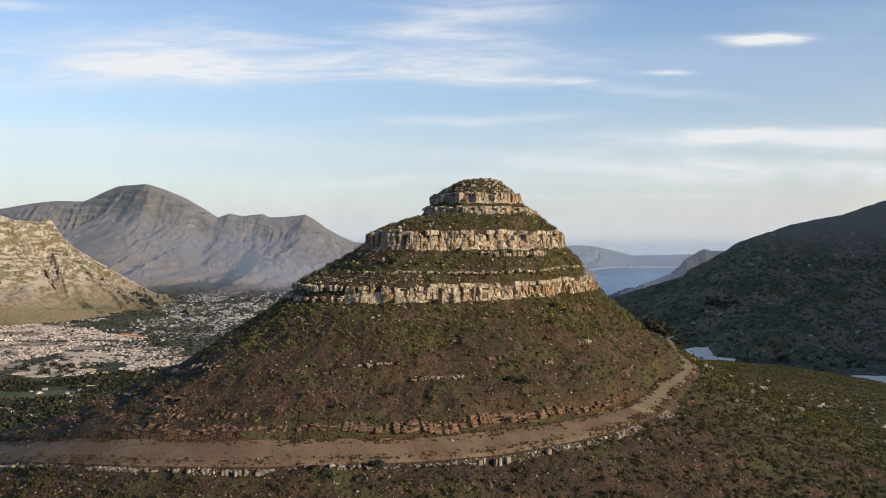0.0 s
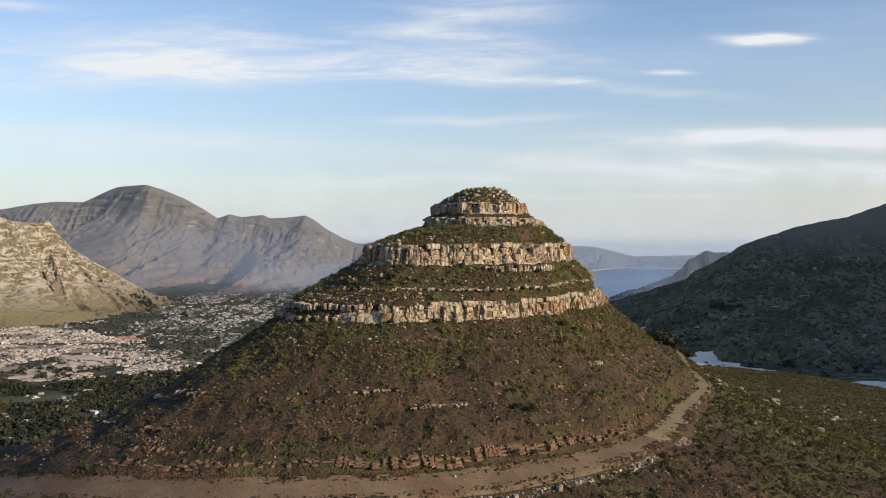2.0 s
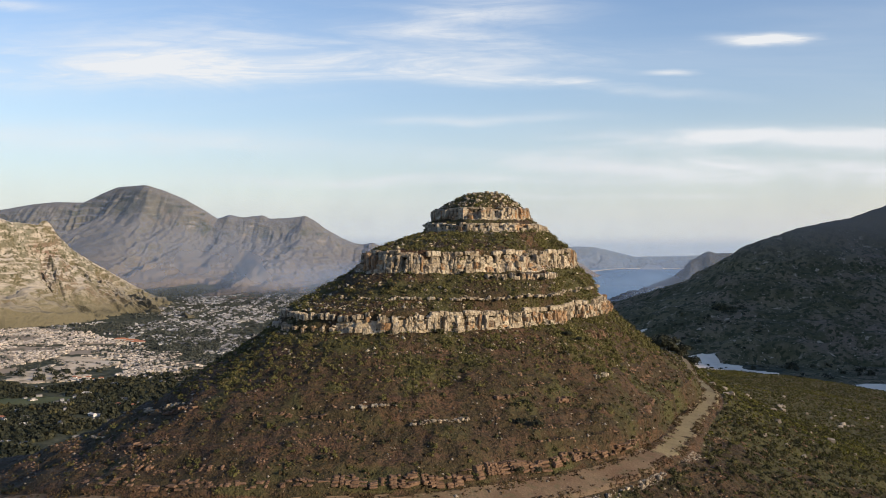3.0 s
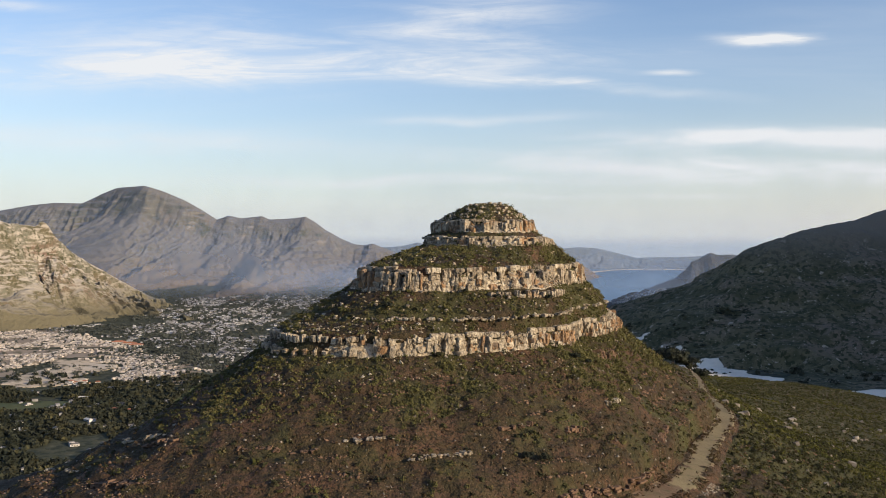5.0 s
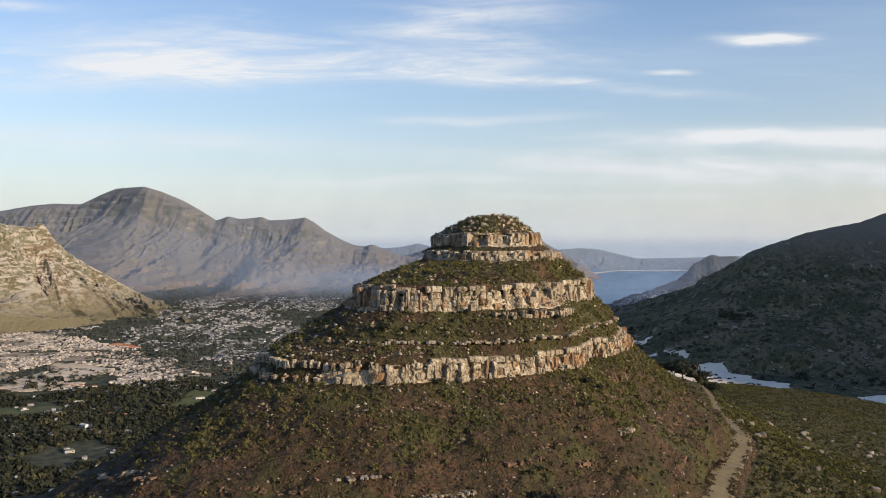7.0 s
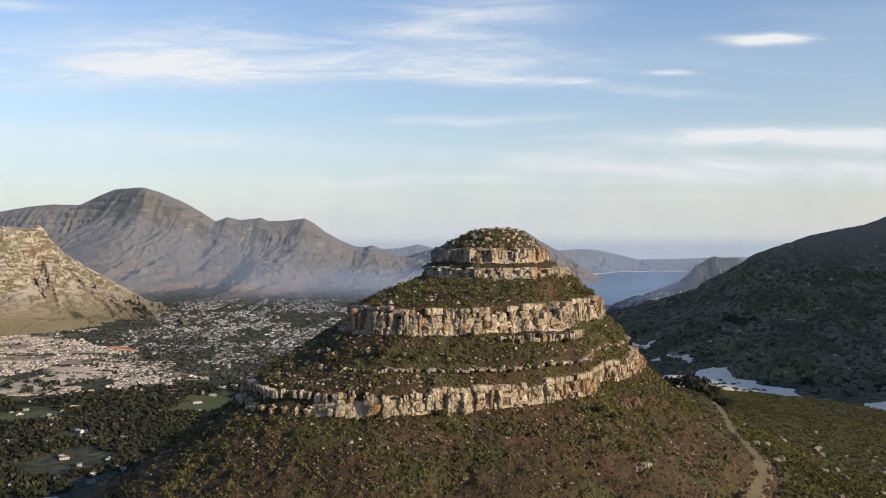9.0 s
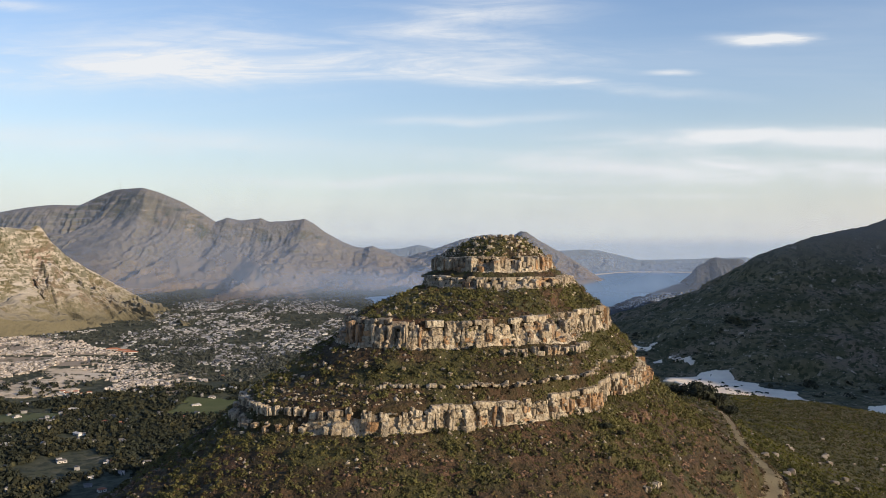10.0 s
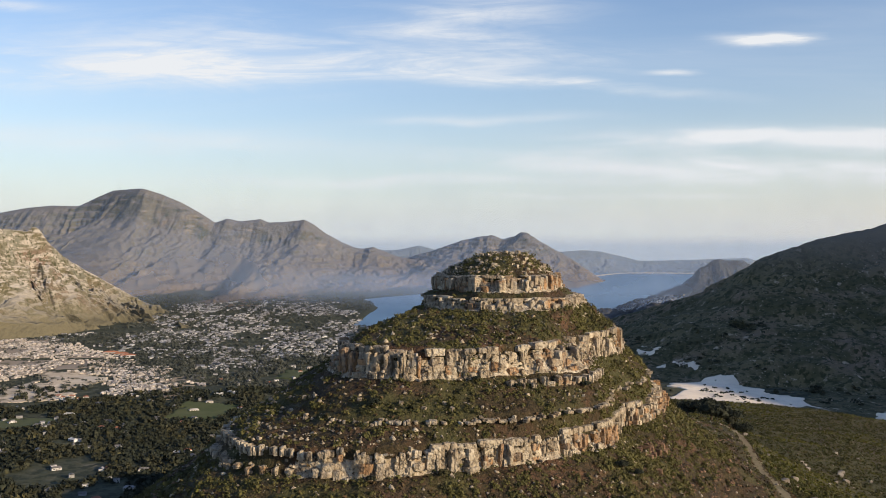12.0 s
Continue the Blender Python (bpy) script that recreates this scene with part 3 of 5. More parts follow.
def mountain(name, crest, front, behind, foot, mat, label, seed, crag=0.2, spurs=0.3, wave=300.0, rough=6.0, cols=400, rows=150, power=1.5, bands=0.0):
    """A ridge along a crest (x, y, z): a steep crag under the crest, then slopes cut by spurs and gullies down to the foot.
    front, behind: how wide its flanks are; crag: the share of the height that falls steeply; bands: height of the rock steps."""
    c = np.array(crest, float)
    s = np.concatenate([[0], np.cumsum(np.hypot(*np.diff(c[:, :2], axis=0).T))])
    u = np.linspace(0, s[-1], cols)
    px, py, pz = (np.interp(u, s, c[:, i]) for i in range(3))
    k = np.ones(9) / 9
    pad = lambda a: np.convolve(np.pad(a, 4, mode="edge"), k, "valid")
    px, py = pad(pad(px)), pad(pad(py))
    tx, ty = np.gradient(px), np.gradient(py)
    for _ in range(6):
        tx, ty = pad(tx), pad(ty)
    tl = np.hypot(tx, ty)
    nx, ny = ty / tl, -tx / tl         # towards the camera's side
    v = np.concatenate([-np.linspace(1, 0.02, rows // 5), np.linspace(0, 1, rows - rows // 5) ** 1.25])
    V = v[:, None] + 0 * u[None]
    A = np.abs(V)
    U = u[None] + 0 * A
    w = np.where(V < 0, behind, front)
    lean = U + 0.25 * front * A * vnoise(U / (wave * 2.5), 0 * U, seed=seed + 21)
    big = fbm(lean / wave + 0.5 * fbm(U / wave, A * 1.5, seed=seed + 11), A * 0.9, seed=seed, octaves=2)
    small = 1 - np.abs(fbm(lean / (0.24 * wave) + 0.5 * fbm(U / (0.4 * wave), A * 3.0, seed=seed + 12), A * 2.4, seed=seed + 13, octaves=4)) * 1.5
    fine = 1 - np.abs(fbm(lean / (0.07 * wave), A * 5.0, seed=seed + 14, octaves=3)) * 1.5
    E = np.clip(A * (1 + spurs * big - 0.55 * spurs * (small - 0.5) - 0.16 * spurs * (fine - 0.5) * smooth(0.5, 0.1, A)), 0, 1)
    fallen = crag * smooth(0.015, 0.12, E) + (1 - crag) * (1 - (1 - E) ** power)
    x, y = px[None] + nx[None] * V * w, py[None] + ny[None] * V * w
    z = foot + (pz[None] - foot) * (1 - fallen)
    z = z + rough * fbm(x / (5.0 * rough), y / (5.0 * rough), seed=seed + 2, octaves=6, gain=0.56) * smooth(0.0, 0.06, A)
    z = z + 0.16 * rough * fbm(U / (2.2 * rough), A * 0, seed=seed + 3)
    if bands:
        step = bands * (1 + 0.25 * fbm(U / (2 * wave), A * 2, seed=seed + 7))
        q = z / step + 0.25 * fbm(U / 60, A * 4, seed=seed + 8)
        f = q - np.floor(q)
        hard = smooth(-0.05, 0.6, fbm(U / (0.4 * wave), A * 5, seed=seed + 9) + 0.5 * (0.4 - A)) * 0.6 * smooth(0.0, 0.05, A)
        z = z + step * (smooth(0.35, 0.65, f) - f) * hard
    z = np.where(A > 0.985, foot - 25, z)
    SLOPES[name] = np.stack([x, y, z], -1)
    return tagged(new(name, grid_mesh(name, np.stack([x, y, z], -1), mat)), label, "mountain", kind="structure")


def seen(D, *pts):
    """Crest places at the distance D (or one for each) for sight lines given as thousandths aside and up."""
    return [((a / 1000.0) * d, d, (b / 1000.0) * d) for (a, b), d in zip(pts, D if isinstance(D, (list, tuple)) else [D] * len(pts))]


mountain("mountain_left", seen([2400, 2460, 2500, 2560, 2600, 2620, 2630, 2640, 2650, 2670, 2730, 2780, 2830, 2880, 2920, 2960, 3000],
                               (-640, 40), (-520, 34), (-466, 22), (-449, 17.5), (-437, 16), (-424, 15), (-419, 19), (-413, 18), (-408, 12), (-403, 3), (-386, -12.5), (-368, -24), (-347, -36),
                               (-318, -52), (-290, -66), (-270, -78), (-255, -86)),
         470, 500, -228, MOUNT_LIT, "sunlit rocky mountain spur with grassy lower slopes", 37, crag=0.20, spurs=0.60, wave=230, rough=8, cols=620, rows=230, power=1.55, bands=13)
mountain("mountain_range", seen([4400] * 8 + [4300] * 21, (-640, 5), (-520, 18), (-466, 29), (-431, 35), (-407, 37.5), (-377, 37), (-356, 47), (-341, 53), (-312, 55.3), (-294, 50), (-270, 40), (-249, 28),
                                (-237, 20), (-231, 22), (-225, 24.4), (-211, 21.4), (-190, 23.8), (-182, 20.2), (-163, 20.8), (-145, 23.2), (-136, 18.4), (-124, 9.5), (-105, -1.0), (-92, -6),
                                (-84, -6.8), (-75, -4.7), (-49, -15), (-31, -18), (-10, -30)),
         1300, 300, -212, MOUNT_FAR, "long hazy brown mountain range above the valley", 41, crag=0.15, spurs=0.36, wave=620, rough=4, cols=760, rows=230, power=2.1, bands=26)
mountain("mountain_bay", seen([4500, 4400, 4350, 4350, 4330, 4320, 4310, 4300, 4300, 4270, 4240, 4200, 4150, 4120], (-60, -22), (-14, -9), (16, 1.5), (29, 4.5), (38, 6), (48, 7.5), (58, 3), (70, 6), (78, 10.5), (84, 9.5),
                               (98, 0), (124, -14), (146, -28), (163, -41)),
         650, 250, -190, MOUNT_FAR, "pointed hazy headland above the bay", 51, crag=0.08, spurs=0.3, wave=380, rough=6, cols=420, rows=130, power=1.35, bands=16)
mountain("hills_far", seen(4800, (-110, -5), (-100, -4), (-90, -8), (-62, -9), (-45, -8), (-28, -4), (-12, -8), (10, -14), (60, -16)), 200, 60, -160, MOUNT_BLUE, "far hills tinted pale blue for haze", 61, rough=3, bands=0)
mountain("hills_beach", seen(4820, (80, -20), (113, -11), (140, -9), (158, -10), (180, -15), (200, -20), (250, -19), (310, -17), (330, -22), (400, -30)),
         90, 60, -150, MOUNT_BLUE, "low hills behind a far beach, tinted pale blue for haze", 62, rough=3)
mountain("headland", seen([2953, 2853, 2753, 2703, 2700, 2700, 2700, 2700, 2700, 2700, 2720, 2750, 2800], (176, -66), (205, -53), (240, -39), (249, -31), (256, -23), (263, -20), (271, -14), (276, -13), (282, -15.5), (300, -15), (310, -20), (320, -30), (420, -60)),
         330, 300, -200, MOUNT_HEAD, "dark blunt headland beside the bay", 71, crag=0.10, spurs=0.42, wave=120, rough=9, cols=360, rows=140, power=1.6, bands=10)
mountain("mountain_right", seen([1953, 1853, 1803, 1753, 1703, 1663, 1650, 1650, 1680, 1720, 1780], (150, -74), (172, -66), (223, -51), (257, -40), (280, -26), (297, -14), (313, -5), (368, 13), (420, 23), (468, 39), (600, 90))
         # from here the crest is an unseen ridge, added to keep sun off the flank
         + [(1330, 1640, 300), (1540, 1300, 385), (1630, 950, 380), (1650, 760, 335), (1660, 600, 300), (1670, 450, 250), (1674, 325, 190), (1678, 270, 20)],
         420, 500, -185, MOUNT_DARK, "dark mountain flank shaded by an unseen added ridge", 81, crag=0.05, spurs=0.22, wave=330, rough=5, cols=620, rows=190, power=1.15, bands=0)
bx, by = np.meshgrid(np.linspace(560, 1300, 40), np.linspace(0, 1, 5))
by = 4640 - 330 * smooth(900, 540, bx) - 40 * smooth(1050, 1300, bx) + by * (60 + 50 * smooth(850, 600, bx) + 14 * np.sin(bx / 70))
tagged(new("beach", grid_mesh("beach", np.stack([bx, by, sea_z(by) + 1.5 + 0.4 * np.sin(bx / 60)], -1), DUNE)), "long pale sand beach across the bay", "beach", kind="structure")
mast = tagged(new("mast"), "thin steel transmission mast on the mountain top", "mast")
mast.location = (-1470, 4390, 225)
for mw, mz0, mz1 in ((2.4, -15, 12), (1.2, 12, 42)):
    bm = bmesh.new()
    bmesh.ops.create_cone(bm, cap_ends=True, segments=6, radius1=mw / 2, radius2=mw / 3, depth=mz1 - mz0, matrix=Matrix.Translation((0, 0, (mz0 + mz1) / 2)))
    me = bpy.data.meshes.new("pole")
    bm.to_mesh(me)
    bm.free()
    me.materials.append(MOUNT_FAR)
    new("pole", me).parent = mast


# ---- helpers for things ----
rng = np.random.default_rng(7)


def part(name, me, mat, parent=None, label="", m=None):
    """Links a mesh (or a bmesh) as one object under a thing or a part."""
    if isinstance(me, bmesh.types.BMesh):
        bm, me = me, bpy.data.meshes.new(name)
        bm.to_mesh(me)
        bm.free()
    if mat is not None and not me.materials:
        me.materials.append(mat)
    ob = new(name, me)
    if parent is not None:
        ob.parent = parent
    if m is not None:
        ob.matrix_basis = m
    return tagged(ob, label) if label else ob


def soup(name, V, F, mat):
    """A mesh from arrays of places and triangles or quads."""
    me = bpy.data.meshes.new(name)
    n = F.shape[1]
    me.vertices.add(len(V))
    me.vertices.foreach_set("co", V.reshape(-1).astype(np.float32))
    me.loops.add(F.size)
    me.loops.foreach_set("vertex_index", F.reshape(-1).astype(np.int32))
    me.polygons.add(len(F))
    me.polygons.foreach_set("loop_start", np.arange(0, F.size, n, dtype=np.int32))
    me.update(calc_edges=True)
    me.materials.append(mat)
    return me


def rock_mesh(seed, w, d, h, cut=0.34):
    """A weathered block: the hull of a rounded, uneven box; cut: how much its corners are worn off."""
    r = random.Random(seed)
    bm = bmesh.new()
    p = 2.0 + 1.35 / max(cut, 0.1)
    for i in itertools.product((-1, 0, 1), repeat=3):
        if any(i):
            q = [c + (r.uniform(-0.3, 0.3) if c == 0 else 0) for c in i]
            n = sum(abs(c) ** p for c in q) ** (1 / p)
            k = r.uniform(0.84, 1.06) / n
            bm.verts.new((q[0] * k * w / 2, q[1] * k * d / 2, q[2] * k * h / 2))
    bmesh.ops.convex_hull(bm, input=bm.verts)
    bmesh.ops.delete(bm, geom=[v for v in bm.verts if not v.link_faces], context="VERTS")
    bmesh.ops.recalc_face_normals(bm, faces=bm.faces)
    me = bpy.data.meshes.new("rock")
    bm.to_mesh(me)
    bm.free()
    return me


def surface(a, k):
    """The hill's place at so many turns round and so many rings out."""
    row = np.interp(k, HK, np.arange(len(HK)))
    col = np.interp((a - TURN0) % 1.0, TURN_S, np.arange(N_ROUND))
    i, j = int(row), int(col) % N_ROUND
    i2, j2 = min(i + 1, len(HK) - 1), (j + 1) % N_ROUND
    f, g = row - i, col - int(col)
    return (HP[i, j] * (1 - f) * (1 - g) + HP[i2, j] * f * (1 - g) + HP[i, j2] * (1 - f) * g + HP[i2, j2] * f * g)


TURN0 = float(turns.min())
TURN_S = np.sort((turns - TURN0) % 1.0)


def per_turn(a, k):
    """Metres along a ring for one whole turn, at the pace that it has there."""
    return max(25.0, float(np.linalg.norm(surface(a + 0.003, k) - surface(a - 0.003, k))) / 0.006)


def cliff(name, label, k0, k1, a0, a1, width, layers, mats, seed, gap=0.1, proud=0.4, depth=2.2, tall=0.5, low=1.0, rust=0.0, cap=0.0):
    """A band of jointed rock between two rings: columns split into uneven beds, deep cracks between some of them, a broken
    row of small blocks along the top and rust-stained beds low down; cap: the share of the height that long slabs
    close off along the top; each block is a part."""
    r = random.Random(seed)
    band, made = tagged(new(name), label, "cliff", group="rock bands of the hill"), 0
    variants = [rock_mesh(seed * 100 + i, 1, 1, 1) for i in range(14)]
    rusty = [rock_mesh(seed * 100 + 50 + i, 1, 1, 1) for i in range(8)] if rust else []
    for v in variants:
        v.materials.append(mats)
    for v in rusty:
        v.materials.append(RUSTSTONE)
    a, drift, stain = a0, 0.0, 0.0
    while a < a1:
        w = width * r.choice((0.5, 0.65, 0.8, 1.0, 1.3, 1.8))
        step = w / per_turn(a, k1)
        if made > 280:
            band, made = tagged(new(name), label, "cliff", group="rock bands of the hill"), 0
        drift = max(-1.0, min(1.0, drift + r.uniform(-0.6, 0.6)))
        stain = max(0.0, min(1.0, stain + r.uniform(-0.4, 0.4)))
        back = 1.1 if layers > 1 and r.random() < 0.16 else 0.0
        s0, s1 = surface(a - 0.003, k1), surface(a + 0.003, k1)
        th = math.atan2(s1[1] - s0[1], s1[0] - s0[0])
        fx, fy = math.sin(th), -math.cos(th)
        beds = 1 if r.random() < tall else layers
        cuts = [0.0] + [min(0.92, max(0.12, (c + r.uniform(-0.28, 0.28)) / beds)) for c in range(1, beds)] + [r.uniform(0.80, 1.05)]
        for c in range(beds):
            if r.random() < gap:
                continue
            f0, f1 = cuts[c] * low, max(cuts[c] + 0.1, cuts[c + 1]) * low
            sides = (-0.25, 0.25) if c == beds - 1 and layers > 1 and w > 0.9 else (0.0,)
            for side in sides:
                f2 = f1 * (r.uniform(0.9, 1.0) if len(sides) > 1 else 1.0)
                at = a + side * step
                p0, p1 = surface(at, k1 - (k1 - k0) * f0), surface(at, k1 - (k1 - k0) * f2)
                h = abs(p1[2] - p0[2]) * 1.06
                h += min(0.25, 0.3 * h)
                out = 1.3 + proud * (0.6 * drift + r.uniform(-0.35, 0.35)) - back - (0.25 * proud if c == 0 and beds > 1 else 0)
                d = depth * r.uniform(0.85, 1.3)
                m = Matrix.LocRotScale(((p0[0] + p1[0]) / 2 + fx * (out - d / 2), (p0[1] + p1[1]) / 2 + fy * (out - d / 2), p0[2] - 0.25 + h / 2),
                                       Euler((r.uniform(-0.06, 0.10), r.uniform(-0.07, 0.07), th + r.uniform(-0.3, 0.3))), (w * r.uniform(1.05, 1.25) / len(sides), d, h))
                stained = rust and f0 < 0.6 and r.random() < rust * (0.3 + 1.4 * stain) * (1.0 if f0 < 0.3 else 0.5)
                part("rock", r.choice(rusty if stained else variants), None, band, m=m)
                made += 1
        a += step * (1.0 if r.random() > 0.2 else 1.35)
    a = a0
    while cap and a < a1:
        w = width * r.choice((1.0, 1.5, 2.0, 2.6, 3.2))
        half = 0.5 * w / per_turn(a, k0)
        if r.random() > 0.14:
            if made > 285:
                band, made = tagged(new(name), label, "cliff", group="rock bands of the hill"), 0
            s0, s1 = surface(a, k0), surface(a + 2 * half, k0)
            th = math.atan2(s1[1] - s0[1], s1[0] - s0[0])
            share = cap * r.uniform(0.7, 1.2)
            p0, p1 = surface(a + half, k1 - (k1 - k0) * (1 - share)), surface(a + half, k0 + 0.01)
            h = abs(p1[2] - p0[2]) + 0.25
            out, d = 1.25 + proud * r.uniform(-0.2, 0.3), depth * 1.3
            m = Matrix.LocRotScale(((p0[0] + p1[0]) / 2 + math.sin(th) * (out - d / 2), (p0[1] + p1[1]) / 2 - math.cos(th) * (out - d / 2), p0[2] + h / 2 - 0.1),
                                   Euler((r.uniform(-0.05, 0.06), r.uniform(-0.03, 0.03), th + r.uniform(-0.08, 0.08))), (w * 1.06, d, h))
            part("rock", r.choice(variants), None, band, m=m)
            made += 1
        a += 2 * half
    return band


def perched(name, label, rows, a0, a1, size, seed):
    """Loose rows of separate blocks that sit along a ring of the hill; each block is a part."""
    r = random.Random(seed)
    band, made = tagged(new(name), label, "ledge", group="rock bands of the hill"), 0
    variants = [rock_mesh(seed * 100 + i, 1, 1, 1, 0.36) for i in range(12)]
    for v in variants:
        v.materials.append(SANDSTONE)
    for k, share in rows:
        a = a0
        while a < a1:
            w = size * r.choice((0.45, 0.6, 0.8, 1.0, 1.3, 1.7))
            p = surface(a, k + r.uniform(-0.18, 0.18))
            if r.random() < 0.8 * share:
                if made > 285:
                    band, made = tagged(new(name), label, "ledge", group="rock bands of the hill"), 0
                h = w * r.uniform(0.55, 1.0)
                m = Matrix.LocRotScale((p[0], p[1], p[2] + h * 0.22), Euler((r.uniform(-0.15, 0.15), r.uniform(-0.15, 0.15), r.uniform(0, 6.3))), (w, w * r.uniform(0.8, 1.3), h))
                part("rock", r.choice(variants), None, band, m=m)
                made += 1
            a += w * r.choice((0.9, 1.1, 1.6)) / per_turn(a, k)
    return band


def tufts(P, size, leaves, leaf, flat=0.75, seed=0, blades=False):
    """Plants as clusters of small leaf-shaped faces: places, sizes, faces a plant, face size as part of the plant."""
    g = np.random.default_rng(seed)
    n = len(P)
    d = g.normal(size=(n, leaves, 3))
    d /= np.linalg.norm(d, axis=2, keepdims=True)
    rad = g.uniform(0.35, 1.0, (n, leaves, 1)) ** 0.6
    lump = 1 + 0.35 * np.sin(3 * np.arctan2(d[..., 1:2], d[..., 0:1]) + g.uniform(0, 6.28, (n, 1, 1)))
    c = d * rad * lump
    c[..., 2] = (np.abs(c[..., 2]) * flat)
    s = size[:, None, None]
    c = P[:, None, :] + c * s * 0.5
    face = d * (1, 1, 0.6) + (0, 0, 0.45) + 0.35 * g.normal(size=d.shape)
    face /= np.linalg.norm(face, axis=2, keepdims=True)
    u = g.normal(size=(n, leaves, 3))
    u -= face * (u * face).sum(2, keepdims=True)
    u /= np.linalg.norm(u, axis=2, keepdims=True)
    v = np.cross(face, u)
    v /= np.linalg.norm(v, axis=2, keepdims=True) + 1e-9
    ls = s * leaf * g.uniform(0.6, 1.3, (n, leaves, 1))
    if blades:
        V = np.stack([c - u * ls * 0.45, c + u * ls * 0.45, c + v * ls * 0.7], 2).reshape(-1, 3)
        return V, np.arange(len(V)).reshape(-1, 3)
    V = np.stack([c - u * ls * 0.5, c + v * ls * 0.42, c + u * ls * 0.55, c - v * ls * 0.38], 2).reshape(-1, 3)
    return V, np.arange(len(V)).reshape(-1, 4)


def pebbles(P, size, seed=0):
    """Stones as small broken octahedra."""
    g = np.random.default_rng(seed)
    n = len(P)
    base = np.array([(1, 0, 0), (0, 1, 0), (-1, 0, 0), (0, -1, 0), (0, 0, 1), (0, 0, -1)], float)
    V = base[None] * g.uniform(0.6, 1.25, (n, 6, 1)) + g.normal(scale=0.18, size=(n, 6, 3))
    th = g.uniform(0, 6.28, n)
    c, s = np.cos(th)[:, None], np.sin(th)[:, None]
    V = np.stack([V[..., 0] * c - V[..., 1] * s, V[..., 0] * s + V[..., 1] * c, V[..., 2] * 0.75], -1)
    V = P[:, None] + V * size[:, None, None] * 0.5
    tri = np.array([(0, 1, 4), (1, 2, 4), (2, 3, 4), (3, 0, 4), (1, 0, 5), (2, 1, 5), (3, 2, 5), (0, 3, 5)])
    F = (np.arange(n) * 6)[:, None, None] + tri[None]
    return V.reshape(-1, 3), F.reshape(-1, 3)


# area of each cell of the hill, for scattering
cell = np.linalg.norm(np.cross(np.roll(HP, -1, 1)[:-1] - HP[:-1], HP[1:] - HP[:-1]), axis=2)
mid = (HP[:-1] + HP[1:]) / 2
kmid = np.repeat(((HK[:-1] + HK[1:]) / 2)[:, None], N_ROUND, 1)
pl_mid = (PLANTS[:-1] + PLANTS[1:]) / 2
in_view = (mid[..., 1] < 980) & (np.abs(mid[..., 0]) < 40 + 0.52 * mid[..., 1]) & (mid[..., 1] > 170)
in_view &= ~((mid[..., 1] > CY + 60) & (mid[..., 0] < 25) & (kmid > 6))
in_view &= ~((mid[..., 1] > CY + 5 + 0.6 * (mid[..., 0] - CX)) & (kmid > 12) & (mid[..., 0] < CX))


def scatter(weight, count, seed):
    """Places on the hill by weight; also the plants' thickness there."""
    g = np.random.default_rng(seed)
    w = (weight * cell * in_view).reshape(-1)
    cum = np.cumsum(w)
    pick = np.searchsorted(cum, g.random(count) * cum[-1])
    i, j = np.unravel_index(pick, cell.shape)
    f, h = g.random(count)[:, None], g.random(count)[:, None]
    j2 = (j + 1) % N_ROUND
    P = HP[i, j] * (1 - f) * (1 - h) + HP[i + 1, j] * f * (1 - h) + HP[i, j2] * (1 - f) * h + HP[i + 1, j2] * f * h
    return P, pl_mid[i, j]


# ---- rock bands ----
cliff("summit_crag", "pale grey sandstone crag ringing the summit", 2.0, 3.0, -0.30, 0.42, 1.7, 3, SANDSTONE, 1, gap=0.02, proud=1.2, tall=0.65, rust=0.3, cap=0.10)
cliff("summit_ledge", "broken pale sandstone ledge below the summit crag", 4.0, 5.0, -0.30, 0.42, 1.5, 2, SANDSTONE, 2, gap=0.05, proud=1.0, tall=0.45, low=0.92, rust=0.2, cap=0.3)
cliff("middle_cliff", "pale grey and rust sandstone cliff with upright joints", 6.0, 7.0, -0.25, 0.45, 1.35, 4, SANDSTONE, 3, gap=0.02, proud=1.3, tall=0.30, low=0.90, rust=0.35, cap=0.24)
cliff("step_ledge", "low broken ledge below the middle cliff", 7.05, 7.36, 0.01, 0.17, 1.0, 2, SANDSTONE, 46, gap=0.3, proud=1.0, depth=1.8, tall=0.5, rust=0.3)
cliff("thin_ledge", "thin broken ledge of pale stones", 8.25, 9.0, -0.11, 0.45, 0.95, 1, SANDSTONE, 4, gap=0.36, proud=0.9, depth=1.5, tall=1.0, low=0.55)
perched("strewn_stones", "loose row of pale stones on the slope", ((7.75, 0.5), (8.9, 0.7)), -0.2, 0.3, 0.55, 34)
cliff("lower_cliff", "grey and orange sandstone cliff with upright joints", 10.0, 11.0, -0.032, 0.46, 1.35, 4, SANDSTONE, 5, gap=0.02, proud=1.2, tall=0.28, low=0.90, rust=0.6, cap=0.26)
cliff("broken_cliff", "broken sandstone cliff half hidden by bushes", 10.0, 11.0, -0.085, -0.032, 1.2, 4, SANDSTONE, 47, gap=0.36, proud=1.6, tall=0.05, rust=0.15)
cliff("lower_ledge", "low row of weathered sandstone blocks", 10.72, 11.0, -0.24, -0.085, 0.9, 2, SANDSTONE, 6, gap=0.38, proud=1.0, depth=1.7, tall=0.6)
cliff("upper_ledge", "low row of weathered sandstone blocks", 10.05, 10.38, -0.20, -0.085, 0.85, 2, SANDSTONE, 36, gap=0.22, proud=0.8, depth=1.6, tall=0.6)
perched("strewn_blocks", "weathered blocks lying between two ledges", ((10.9, 0.5), (10.5, 0.4), (9.8, 0.45)), -0.25, -0.06, 0.5, 35)
